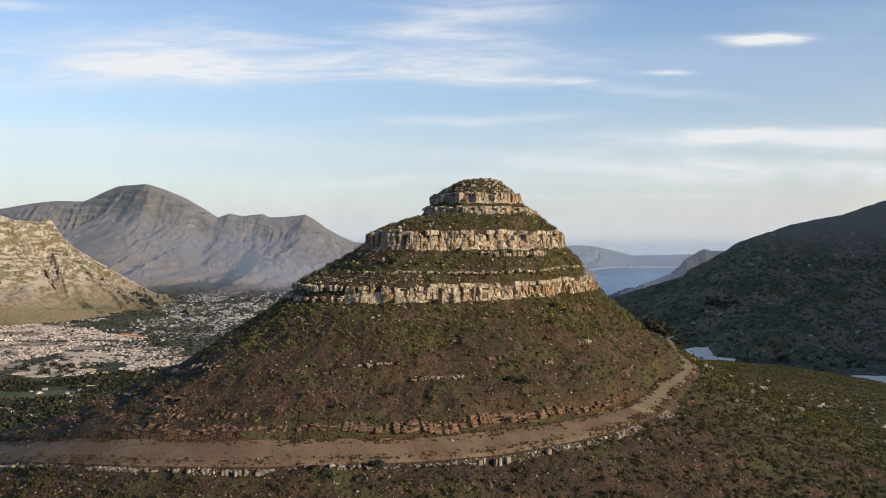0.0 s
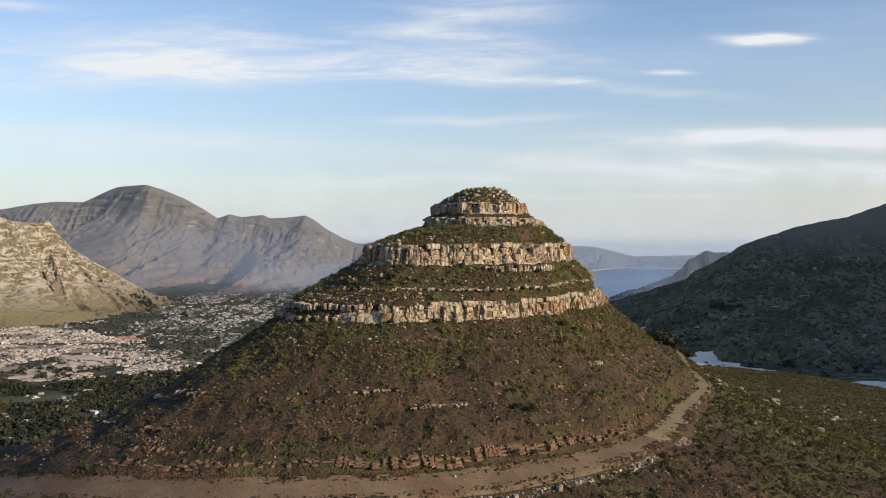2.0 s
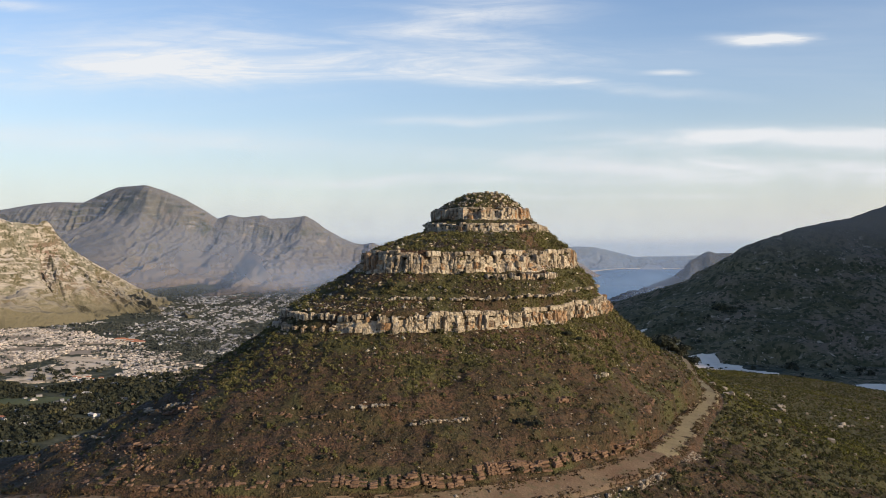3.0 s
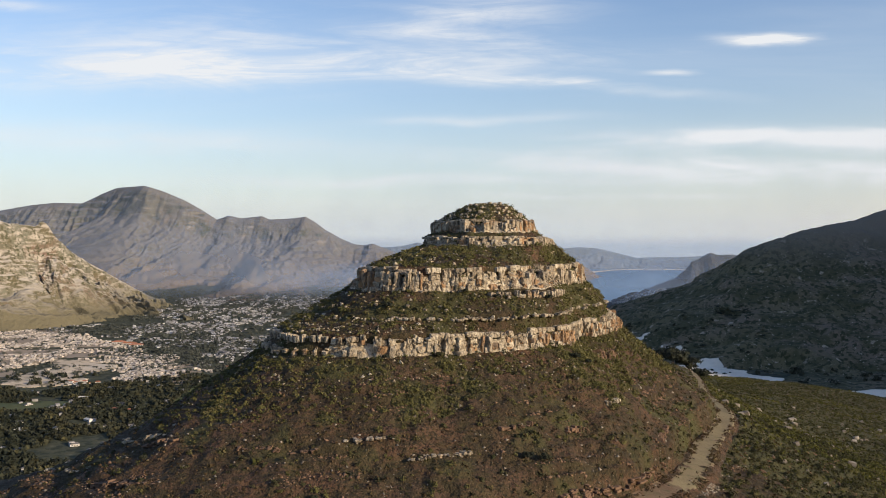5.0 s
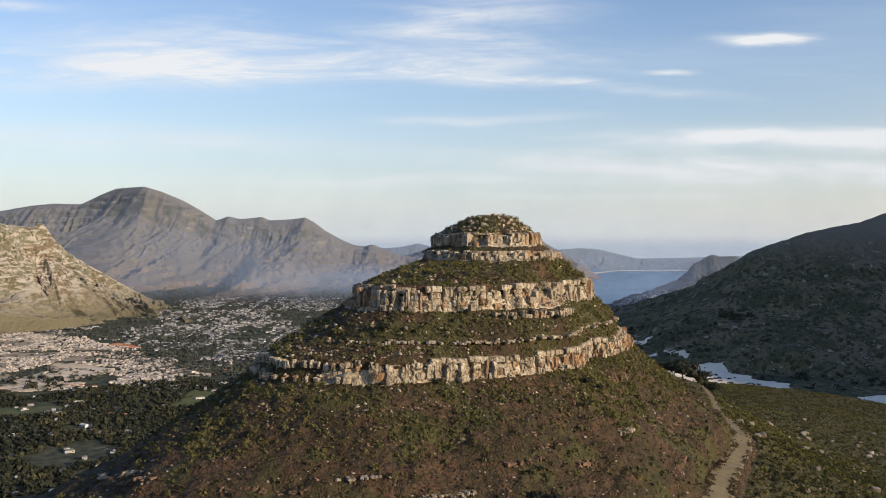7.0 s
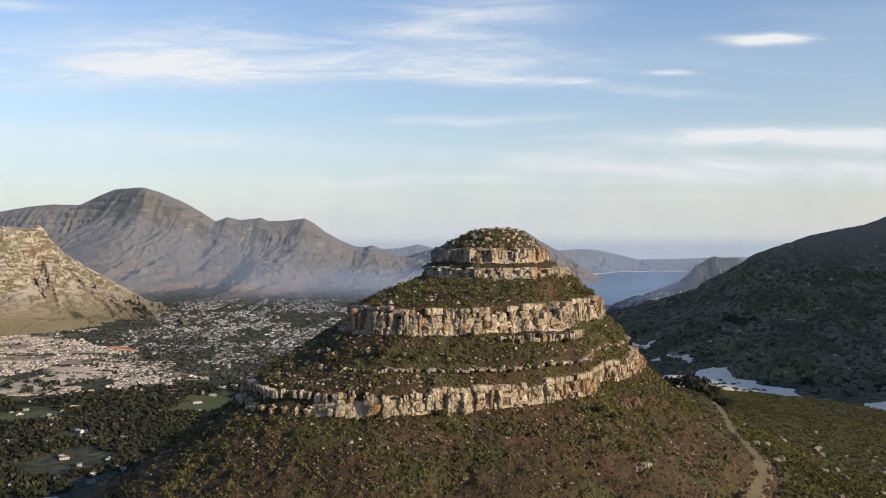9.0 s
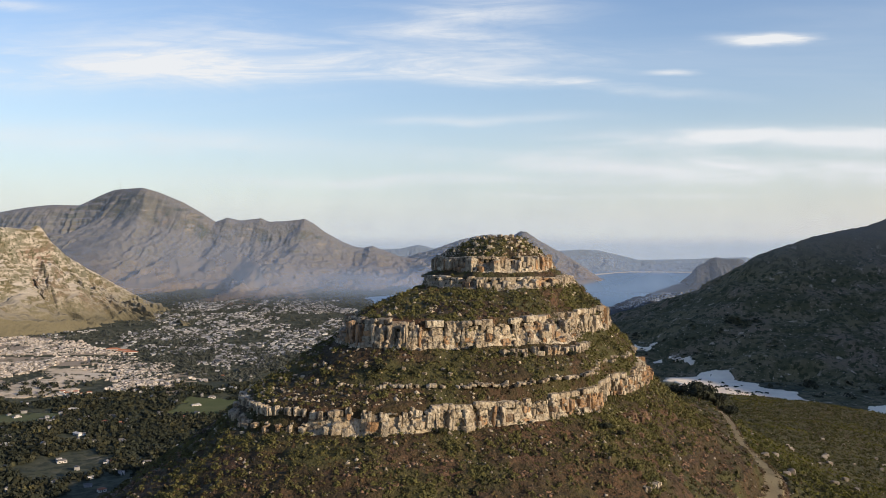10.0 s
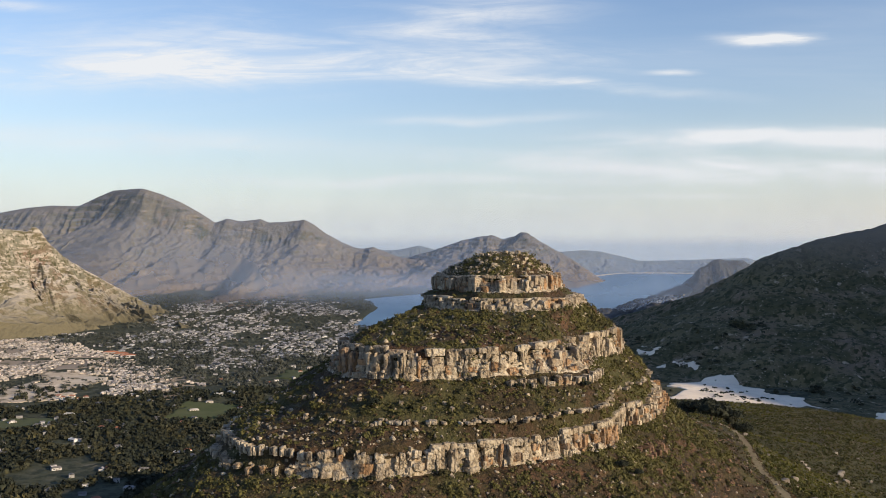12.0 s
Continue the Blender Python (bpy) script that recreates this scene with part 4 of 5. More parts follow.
cliff("shale_bank", "red-brown layered shale bank above the track", 14.42, 14.96, -0.055, 0.045, 1.3, 6, REDSTONE, 7, gap=0.2, proud=0.55, depth=1.6, tall=0.0)
cliff("shale_ledge", "broken reddish ledge above the track", 14.6, 14.95, -0.12, -0.055, 1.2, 4, REDSTONE, 48, gap=0.66, proud=0.6, depth=1.4, tall=0.0)
cliff("shale_ledge", "broken reddish ledge above the track", 14.6, 14.95, 0.045, 0.12, 1.1, 4, REDSTONE, 49, gap=0.7, proud=0.6, depth=1.4, tall=0.0)
cliff("track_edge", "broken pale stone edge below the track", 17.25, 18.0, -0.30, 0.02, 0.7, 2, STONE, 8, gap=0.5, proud=1.1, depth=1.3, tall=0.5, low=0.5)
cliff("track_edge", "scattered pale stones below the track", 17.3, 18.0, 0.02, 0.085, 0.8, 2, SANDSTONE, 50, gap=0.78, proud=0.8, depth=1.2, tall=0.75, low=0.6)

for i, (a, k, half, tall_m) in enumerate(((-0.139, 12.45, 0.012, 0.10), (-0.125, 12.6, 0.008, 0.08), (-0.08, 12.7, 0.014, 0.07), (-0.05, 12.55, 0.009, 0.06), (-0.115, 13.4, 0.012, 0.12), (-0.10, 14.1, 0.016, 0.25),
                                          (-0.02, 12.9, 0.012, 0.07), (0.02, 12.5, 0.010, 0.06), (0.06, 12.75, 0.010, 0.08), (0.12, 12.4, 0.016, 0.10), (0.16, 12.6, 0.012, 0.10), (0.14, 13.6, 0.02, 0.20), (-0.16, 13.0, 0.014, 0.10), (0.235, 11.4, 0.02, 0.30), (0.20, 11.7, 0.015, 0.2))):
    cliff("outcrop", "low reddish rock outcrop on the scrub slope", k, k + tall_m, a - half, a + half, 0.75, 3, REDSTONE if i % 3 else SANDSTONE, 20 + i, gap=0.38, proud=0.7, depth=2.0, tall=0.2)

perched("summit_blocks", "jagged pale blocks scattered over the summit", ((0.5, 0.8), (0.9, 0.8), (1.3, 0.7), (1.7, 0.8)), -0.5, 0.5, 0.75, 37)

# ---- loose stones, scrub ----
P, _ = scatter(np.where((kmid > 5) & (kmid < 16) | (kmid > 17.9), 1.0, 0.25) * np.where(kmid > 19, 0.35, 1.0), 12000, 3)
tagged(new("loose_stones", soup("loose_stones", *pebbles(P + (0, 0, 0.02), 0.2 + rng.random(len(P)) ** 3 * 0.95, 5), STONE)),
       "scattered pale sandstone rubble on the slopes", "stones", kind="stuff")
P, pl = scatter(np.where((kmid > 10.9) & (kmid < 11.6) | (kmid > 6.9) & (kmid < 7.6) | (kmid > 4.9) & (kmid < 6) | (kmid > 9.5) & (kmid < 10) | (kmid > 0.2) & (kmid < 2), 1.0, 0.0) * np.where(kmid < 2, 9.0, 1.0), 2300, 4)
tagged(new("fallen_blocks", soup("fallen_blocks", *pebbles(P, 0.3 + rng.random(len(P)) ** 2.5 * 1.3, 6), SANDSTONE)),
       "fallen pale sandstone blocks below the cliffs", "stones", kind="stuff")
P, pl = scatter(np.where((kmid > 10.2) & (kmid < 10.9) & (mid[..., 0] < 5) | (kmid > 9) & (kmid < 10) & (mid[..., 0] < 12), 1.0, 0.0), 420, 24)
tagged(new("ledge_blocks", soup("ledge_blocks", *pebbles(P, 0.3 + rng.random(len(P)) ** 2 * 1.1, 26), SANDSTONE)),
       "weathered sandstone blocks strewn over the ledge", "stones", kind="stuff")
P, pl = scatter(np.where((kmid > 17.6) & (kmid < 18.12) & (mid[..., 1] < 300), 1.0, 0.0) * smooth(-0.1, 0.5, fbm(mid[..., 0] / 6, mid[..., 1] / 6, seed=55)), 1300, 27)
tagged(new("edging_stones", soup("edging_stones", *pebbles(P, 0.2 + rng.random(len(P)) ** 2 * 0.8, 28), STONE)),
       "pale edging stones along the lower side of the track", "stones", kind="stuff")
P, pl = scatter(np.where((kmid > 2) & (kmid < 3) | (kmid > 4) & (kmid < 5) | (kmid > 6) & (kmid < 7) | (kmid > 10.1) & (kmid < 11) & (mid[..., 0] > -10), 1.0, 0.0), 2300, 29)
away = (P[:, :2] - (CX, CY)) / np.linalg.norm(P[:, :2] - (CX, CY), axis=1, keepdims=True)
P[:, :2] += away * rng.uniform(0.2, 1.7, (len(P), 1))
tagged(new("cliff_rubble", soup("cliff_rubble", *pebbles(P, 0.3 + rng.random(len(P)) ** 2 * 1.0, 30), SANDSTONE)),
       "jutting knobs and wedged stones on the cliff faces", "stones", kind="stuff")
layer_no = mid[..., 2] / 2.6 + 0.35 * fbm(mid[..., 0] / 22, mid[..., 1] / 22, seed=23)
on_step = np.exp(-(((layer_no - 0.5) % 1.0 - 0.5) / 0.13) ** 2) * smooth(0.0, 0.5, fbm(mid[..., 0] / 13, mid[..., 1] / 13, seed=24))
P, pl = scatter(np.where((kmid > 11.3) & (kmid < 14.4) | (kmid > 18.2) & (kmid < 20.5), on_step, 0.0), 5200, 81)
V, F = pebbles(P, 0.35 + 0.9 * rng.random(len(P)) ** 2, 82)
tagged(new("shale_stones", soup("shale_stones", V, F, REDSTONE)), "flat reddish shale stones along the rock steps of the slope", "stones", kind="stuff")
P, pl = scatter(np.where((kmid > 15.8) & (kmid < 16.3) | (kmid > 16.75) & (kmid < 17.5), 1.0, 0.0) * (0.15 + smooth(-0.1, 0.5, fbm(mid[..., 0] / 4, mid[..., 1] / 4, seed=83))), 3800, 84)
tagged(new("verge_grass", soup("verge_grass", *tufts(P, 0.35 + 0.7 * rng.random(len(P)) ** 2, 14, 0.4, flat=0.6, seed=85, blades=True), GRASS)),
       "dry grass growing over the edges of the track", "grass", kind="stuff")
on_rock = (kmid > 2) & (kmid < 3) | (kmid > 4) & (kmid < 5) | (kmid > 6) & (kmid < 7) | (kmid > 10) & (kmid < 11)
P, pl = scatter(np.where((kmid > 15.95) & (kmid < 17.9), 0.10, 1.0) * np.where(on_rock, 0.15, 1.0) * np.where(mid[..., 1] > 420, 0.4, 1.0), 46000, 10)
tagged(new("tussocks", soup("tussocks", *tufts(P, 0.3 + 0.75 * rng.random(len(P)) ** 1.5, 5, 0.72, flat=0.6, seed=4, blades=True), GRASS)),
       "dry brown tussocks and heath covering the slopes", "scrub", kind="stuff")
P, pl = scatter(np.clip(pl_mid - 0.12, 0.05, 1) * np.where(kmid < 15.9, 1.0, np.where(kmid < 17.9, 0.08, 0.6)) * np.where(on_rock, 0.35, 1.0), 11000, 11)
sz = rng.uniform(0.5, 1.0, len(P)) ** 1.5 * (0.8 + 1.0 * pl)
tagged(new("scrub", soup("scrub", *tufts(P, sz, 20, 0.43, seed=1, blades=True), SHRUB)), "low olive-green and brown fynbos scrub", "scrub", kind="stuff")
P, pl = scatter(np.clip(pl_mid - 0.25, 0.0, 1) * np.where((kmid > 17.9) & (mid[..., 0] > 60), 1.0, np.where((kmid > 12) & (mid[..., 0] > 40), 0.35, 0.07)), 8500, 12)
tagged(new("yellow_scrub", soup("yellow_scrub", *tufts(P, rng.uniform(0.8, 2.0, len(P)), 15, 0.52, seed=2, blades=True), SHRUB_YELLOW)),
       "bright yellow-green low bushes on the slope", "scrub", kind="stuff")
P, pl = scatter(np.where((kmid > 4.9) & (kmid < 6) | (kmid > 6.95) & (kmid < 8) | (kmid > 8.9) & (kmid < 10.1) | (kmid > 10.95) & (kmid < 12.3) | (kmid < 2), 1.0, 0.0)
                * np.where((kmid > 5.8) & (kmid < 6.0) | (kmid > 9.8) & (kmid < 10.1) | (kmid > 10.95), 1.3, 1.0) * (0.3 + pl_mid), 11000, 16)
tagged(new("ledge_scrub", soup("ledge_scrub", *tufts(P, 0.45 + 1.3 * rng.random(len(P)) ** 2, 24, 0.33, seed=7, blades=True), SHRUB)),
       "dense olive scrub on the slopes between the rock bands", "scrub", kind="stuff")
P, pl = scatter(np.where((kmid > 18.0) & (mid[..., 1] < 420), 1.0, np.where((kmid > 11.3) & (kmid < 15.5), 0.55, 0.0)) * (0.4 + pl_mid), 9000, 17)
tagged(new("dark_scrub", soup("dark_scrub", *tufts(P, 0.4 + 1.5 * rng.random(len(P)) ** 2, 20, 0.42, seed=8, blades=True), SHRUB_DARK)),
       "dark low bushes dotted over the brown slope", "scrub", kind="stuff")
P, pl = scatter(np.where((mid[..., 1] > 400) & (kmid > 17.9) & (mid[..., 0] > 60), 1.0, 0.0), 12500, 15)
tagged(new("saddle_scrub", soup("saddle_scrub", *tufts(P, rng.uniform(0.9, 2.4, len(P)), 12, 0.55, flat=0.55, seed=6, blades=True), SHRUB_YELLOW)),
       "green scrub covering the saddle beside the hill", "scrub", kind="stuff")
P, pl = scatter(np.clip(pl_mid - 0.5, 0, 1) * np.where((kmid > 4) & (kmid < 15.6), 1.0, np.where(kmid > 18, 0.4, 0.0)), 2500, 13)
tagged(new("large_scrub", soup("large_scrub", *tufts(P, rng.uniform(0.9, 2.2, len(P)), 60, 0.25, seed=3, blades=True), SHRUB_DARK)),
       "taller dark green bushes among the scrub", "scrub", kind="stuff")

P, pl = scatter(np.where((kmid > 18.05) & (kmid < 23) & (mid[..., 1] < 420) & (mid[..., 0] > -140), 1.0, 0.0) * (0.25 + smooth(0.0, 0.7, fbm(mid[..., 0] / 7, mid[..., 1] / 7, seed=71))), 3200, 72)
tagged(new("gully_bushes", soup("gully_bushes", *tufts(P, 0.9 + 1.9 * rng.random(len(P)) ** 1.5, 60, 0.23, flat=0.8, seed=73, blades=True), SHRUB_DARK)),
       "dark green bushes on the slope below the track", "scrub", kind="stuff")
glade = np.exp(-((mid[..., 0] - 138) / 38) ** 2 - ((mid[..., 1] - 395) / 55) ** 2)
P, pl = scatter(np.where(kmid > 18.1, glade, 0.0) * (0.4 + smooth(-0.3, 0.5, fbm(mid[..., 0] / 12, mid[..., 1] / 12, seed=74))), 3600, 75)
tagged(new("green_scrub", soup("green_scrub", *tufts(P, rng.uniform(0.8, 1.9, len(P)), 15, 0.5, flat=0.5, seed=76, blades=True), LIME)),
       "fresh yellow-green bushes on the saddle slope", "scrub", kind="stuff")
turn_mid = np.repeat(turns[None], len(HK) - 1, 0)
flank = (turn_mid > 0.10) & (turn_mid < 0.43)
clump = smooth(-0.2, 0.6, fbm(mid[..., 0] / 6, mid[..., 1] / 6, mid[..., 2] / 6, seed=58))
P, pl = scatter(np.where(flank & ((kmid > 5) & (kmid < 6) | (kmid > 7) & (kmid < 8.3) | (kmid > 9) & (kmid < 10) | (kmid > 11) & (kmid < 12.6)), 1.0, 0.0) * (0.35 + clump), 1500, 61)
tagged(new("flank_bushes", soup("flank_bushes", *tufts(P, rng.uniform(0.9, 2.6, len(P)), 70, 0.21, flat=0.9, seed=62, blades=True), SHRUB)),
       "thick olive bushes on the steep flank of the hill", "scrub", kind="stuff")
P, pl = scatter(np.where((kmid > 1) & (kmid < 1.9) | (kmid > 3) & (kmid < 4) | (kmid > 5) & (kmid < 6) | (kmid > 7) & (kmid < 10) | (kmid > 11) & (kmid < 14.5) | (kmid > 18.3) & (kmid < 22), 1.0, 0.0)
                * np.where(kmid > 11.6, 0.35, 1.0) * clump, 2400, 63)
tagged(new("slope_bushes", soup("slope_bushes", *tufts(P, 0.9 + 1.7 * rng.random(len(P)) ** 2, 60, 0.22, flat=0.8, seed=64, blades=True), SHRUB)),
       "rounded olive and brown bushes dotted over the slopes", "scrub", kind="stuff")

# ---- boulders on the right-hand slope ----
boulders = [rock_mesh(900 + i, 1.0, 0.8, 0.75, 0.47) for i in range(6)]
for b in boulders:
    b.materials.append(STONE)
P, _ = scatter(np.where((kmid > 17.8) & (kmid < 24.5) & (mid[..., 0] > 60) & (mid[..., 1] > 300) & (mid[..., 1] < 640), 1.0, 0.0), 130, 14)
for p in P:
    s = 0.8 + 2.4 * rng.random() ** 1.6
    b = part("boulder", boulders[int(rng.integers(6))], None, None, m=Matrix.LocRotScale(p + np.array((0, 0, 0.2 * s)), Euler(rng.uniform(-0.3, 0.3, 3)), (s, s, s)))
    tagged(b, "rounded pale grey boulder lying in green scrub", "boulder", group="boulders on the slope")


# ---- trees ----
def tree(name, x, y, z, height, spread_w, label, seed):
    """A trunk with limbs and a wide crown of many leaf clumps."""
    r = random.Random(seed)
    t = tagged(new(name), label, "tree")
    t.location = (x, y, z)
    bm = bmesh.new()

    def limb(p0, p1, r0, r1):
        p0, p1 = Vector(p0), Vector(p1)
        rot = (p1 - p0).to_track_quat("Z", "Y").to_matrix().to_4x4()
        bmesh.ops.create_cone(bm, cap_ends=True, segments=7, radius1=r0, radius2=r1, depth=(p1 - p0).length,
                              matrix=Matrix.Translation((p0 + p1) / 2) @ rot)

    limb((0, 0, -0.6), (0.1, 0, height * 0.45), height * 0.05, height * 0.03)
    tips = []
    for i in range(7):
        a = i * 0.9 + r.uniform(0, 0.5)
        tip = (math.cos(a) * spread_w * r.uniform(0.2, 0.42), math.sin(a) * spread_w * r.uniform(0.2, 0.42), height * r.uniform(0.6, 0.85))
        limb((0.1, 0, height * r.uniform(0.3, 0.45)), tip, height * 0.022, height * 0.008)
        tips.append(tip)
    part("trunk", bm, BARK, t)
    C = np.array(tips + [(r.uniform(-0.3, 0.3) * spread_w, r.uniform(-0.3, 0.3) * spread_w, height * r.uniform(0.5, 0.9)) for _ in range(14)])
    V, F = tufts(C - np.array((0, 0, height * 0.08)), np.array([spread_w * r.uniform(0.3, 0.5) for _ in C]), 130, 0.16, seed=seed)
    part("crown", soup("crown", V, F, TREE_LEAF), None, t)
    return t


for i, (dx, dy, h, w) in enumerate(((0, 0, 10.0, 15.0), (9, 5, 9.0, 12.0), (-8, 8, 8.0, 11.0), (16, 9, 6.5, 9.0))):
    a, k = 0.40, 15.7
    x, y = 109 + dx, 497 + dy
    j = np.argmin((HP[..., 0] - x) ** 2 + (HP[..., 1] - y) ** 2)
    tree("tree", x, y, float(HP.reshape(-1, 3)[j, 2]), h, w, "dark wide-crowned tree standing beside the track", 40 + i)
for i, (a, k, w) in enumerate(((0.018, 13.31, 3.0), (0.026, 13.50, 2.8), (-0.011, 15.2, 2.0), (0.008, 15.3, 2.6), (0.017, 15.3, 2.4), (-0.054, 18.12, 2.4), (-0.038, 18.1, 3.4), (0.128, 11.58, 2.2), (0.257, 12.50, 2.2),
                               (-0.058, 13.88, 1.8), (-0.120, 12.97, 2.0), (-0.206, 11.54, 1.6), (-0.084, 7.81, 2.8), (-0.023, 11.1, 2.4), (-0.059, 11.05, 2.2), (0.124, 11.35, 2.8), (0.105, 7.56, 2.2), (0.021, 7.44, 2.2),
                               (-0.130, 10.44, 2.0), (-0.023, 7.1, 1.8))):
    h = 0.62 * w
    p = surface(a, k)
    tree("bush", float(p[0]), float(p[1]), float(p[2]), h, w, "dense dark green bush on the slope", 60 + i)["category"] = "bush"


# ---- the valley: settlement, village, trees, fields, dune ----
def in_poly(x, y, poly):
    odd = np.zeros(np.shape(x), bool)
    for (ax, ay), (bx, by) in zip(poly, poly[1:] + poly[:1]):
        odd ^= ((ay > y) != (by > y)) & (x < (bx - ax) * (y - ay) / (by - ay + 1e-9) + ax)
    return odd


def spot(poly, count, seed):
    g = np.random.default_rng(seed)
    q = np.array(poly, float)
    lo, hi = q.min(0), q.max(0)
    P = lo + (hi - lo) * g.random((count * 6, 2))
    wx, wy = 55 * fbm(P[:, 0] / 110, P[:, 1] / 110, seed=seed + 90), 55 * fbm(P[:, 0] / 110, P[:, 1] / 110, seed=seed + 95)
    P = P[in_poly(P[:, 0] + wx, P[:, 1] + wy, poly)][:count]
    return P


def ground_at(P):
    return ground_z(P[:, 0], P[:, 1])


def on_slope(name, P):
    """Heights on a mountain's flank, at its nearest grid places."""
    Q = SLOPES[name].reshape(-1, 3)
    return np.array([Q[np.argmin((Q[:, 0] - x) ** 2 + (Q[:, 1] - y) ** 2), 2] for x, y in P])


def huts(P, w, d, h, turn, pitch, seed, slope=None):
    """Many small houses at once: walls with a low pitched roof; gives walls and roofs as arrays."""
    g = np.random.default_rng(seed)
    n = len(P)
    w, d, h = (v * g.uniform(0.7, 1.4, n) for v in (w, d, h))
    z = ground_at(P) if slope is None else on_slope(slope, P)
    th = turn + g.choice([0, math.pi / 2], n) + g.normal(scale=0.25, size=n)
    c, s = np.cos(th), np.sin(th)

    def place(lx, ly, lz):
        return np.stack([P[:, 0] + lx * c - ly * s, P[:, 1] + lx * s + ly * c, z + lz], -1)

    lo = [place(a * w / 2, b * d / 2, -1.5) for a, b in ((-1, -1), (1, -1), (1, 1), (-1, 1))]
    hi = [place(a * w / 2, b * d / 2, h) for a, b in ((-1, -1), (1, -1), (1, 1), (-1, 1))]
    wall = np.concatenate([np.stack([lo[i], lo[(i + 1) % 4], hi[(i + 1) % 4], hi[i]], 1) for i in range(4)])
    e = 1.12
    ev = [place(a * w / 2 * e, b * d / 2 * e, h - 0.1) for a, b in ((-1, -1), (1, -1), (1, 1), (-1, 1))]
    r0, r1 = place(-w / 2 * e, 0 * d, h + pitch * d), place(w / 2 * e, 0 * d, h + pitch * d)
    roof = np.concatenate([np.stack([ev[0], ev[1], r1, r0], 1), np.stack([ev[2], ev[3], r0, r1], 1)])
    return wall.reshape(-1, 3), roof.reshape(-1, 3)


def quads(V):
    return np.arange(len(V)).reshape(-1, 4)


SETTLEMENT = [(-1000, 1900), (-1250, 2350), (-1068, 2393), (-814, 2163), (-626, 2000), (-390, 1683), (-486, 1633), (-560, 1750), (-650, 1870), (-760, 1880), (-720, 1620), (-850, 1600)]
VILLAGE = [(-387, 1890), (-540, 2080), (-745, 2400), (-800, 2700), (-861, 3150), (-381, 3250), (-235, 2850), (-200, 2433), (-150, 2100), (-250, 1950)]
WOODS = [(-900, 1570), (-500, 1600), (-380, 1660), (-350, 1880), (-100, 2000), (150, 2000), (100, 700), (-650, 700), (-900, 1300)]
HARBOUR = [(330, 2450), (420, 2800), (640, 2900), (640, 2600), (520, 2450)]
FIELDS = [[(-420, 1500), (-340, 1500), (-320, 1590), (-410, 1600)], [(-300, 1790), (-170, 1790), (-170, 1880), (-300, 1880)],
          [(-760, 1420), (-560, 1420), (-560, 1490), (-760, 1490)], [(-300, 1520), (-230, 1520), (-230, 1600), (-300, 1600)]]
P = spot(SETTLEMENT, 6500, 1)
P = P[fbm(P[:, 0] / 70, P[:, 1] / 70, seed=67) > -0.40]
wv, rv = huts(P, 4.2, 3.4, 2.2, 0.3, 0.10, 2)
tagged(new("settlement_walls", soup("settlement_walls", wv, quads(wv), SHACK)), "crowded small pale shacks on the hillside", "shacks", kind="stuff")
tagged(new("settlement_roofs", soup("settlement_roofs", rv, quads(rv), TIN)), "weathered tin roofs of crowded shacks", "roofs", kind="stuff")
P = np.concatenate([spot(VILLAGE, 4600, 3), spot(HARBOUR, 220, 33), spot([(-950, 2330), (-700, 2420), (-480, 2000), (-400, 1760), (-626, 2040), (-814, 2195)], 420, 45)])
P = P[fbm(P[:, 0] / 90, P[:, 1] / 130, seed=66) > -0.35 + 0.5 * (np.sin(P[:, 0] / 9) > 0.3)]
wv, rv = huts(P, 7.5, 4.6, 1.9, 0.1, 0.2, 4)
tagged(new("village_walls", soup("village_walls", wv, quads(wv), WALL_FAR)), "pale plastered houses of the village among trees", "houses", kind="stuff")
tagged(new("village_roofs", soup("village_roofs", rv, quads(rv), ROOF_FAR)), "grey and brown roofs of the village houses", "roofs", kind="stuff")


P = spot(WOODS, 330, 34)
wv, rv = huts(P, 6.5, 4.6, 3.6, 0.5, 0.22, 35)
tagged(new("wood_cottage_walls", soup("wood_cottage_walls", wv, quads(wv), WALL_FAR)), "pale cottages half hidden among the trees", "houses", kind="stuff")
tagged(new("wood_cottage_roofs", soup("wood_cottage_roofs", rv, quads(rv), ROOF)), "grey roofs half hidden among the trees", "roofs", kind="stuff")


def house(w, d, h, roof_mat, label, seed):
    """A low house: walls, a hipped roof with eaves, windows and a door."""
    t = tagged(new("house"), label, "house", group="houses in the wooded valley")
    bm = bmesh.new()
    bmesh.ops.create_cube(bm, size=1, matrix=Matrix.LocRotScale((0, 0, h / 2 - 1), None, (w, d, h + 2)))
    part("wall", bm, WALL, t)
    bm = bmesh.new()
    e, ph = 0.6, d * 0.28
    pts = [bm.verts.new(p) for p in ((-w / 2 - e, -d / 2 - e, h), (w / 2 + e, -d / 2 - e, h), (w / 2 + e, d / 2 + e, h), (-w / 2 - e, d / 2 + e, h),
                                     (-w / 2 + d * 0.3, 0, h + ph), (w / 2 - d * 0.3, 0, h + ph))]
    for f in ((0, 1, 5, 4), (2, 3, 4, 5), (1, 2, 5), (3, 0, 4), (3, 2, 1, 0)):
        bm.faces.new([pts[i] for i in f])
    part("roof", bm, roof_mat, t)
    for i in (-1, 1):
        bm = bmesh.new()
        bmesh.ops.create_cube(bm, size=1, matrix=Matrix.LocRotScale((i * w * 0.27, -d / 2, h * 0.5), None, (w * 0.2, 0.16, h * 0.4)))
        part("window", bm, GLASS_DARK, t)
    bm = bmesh.new()
    bmesh.ops.create_cube(bm, size=1, matrix=Matrix.LocRotScale((0, -d / 2, h * 0.36), None, (1.1, 0.16, h * 0.72)))
    part("door", bm, BARK, t)
    return t


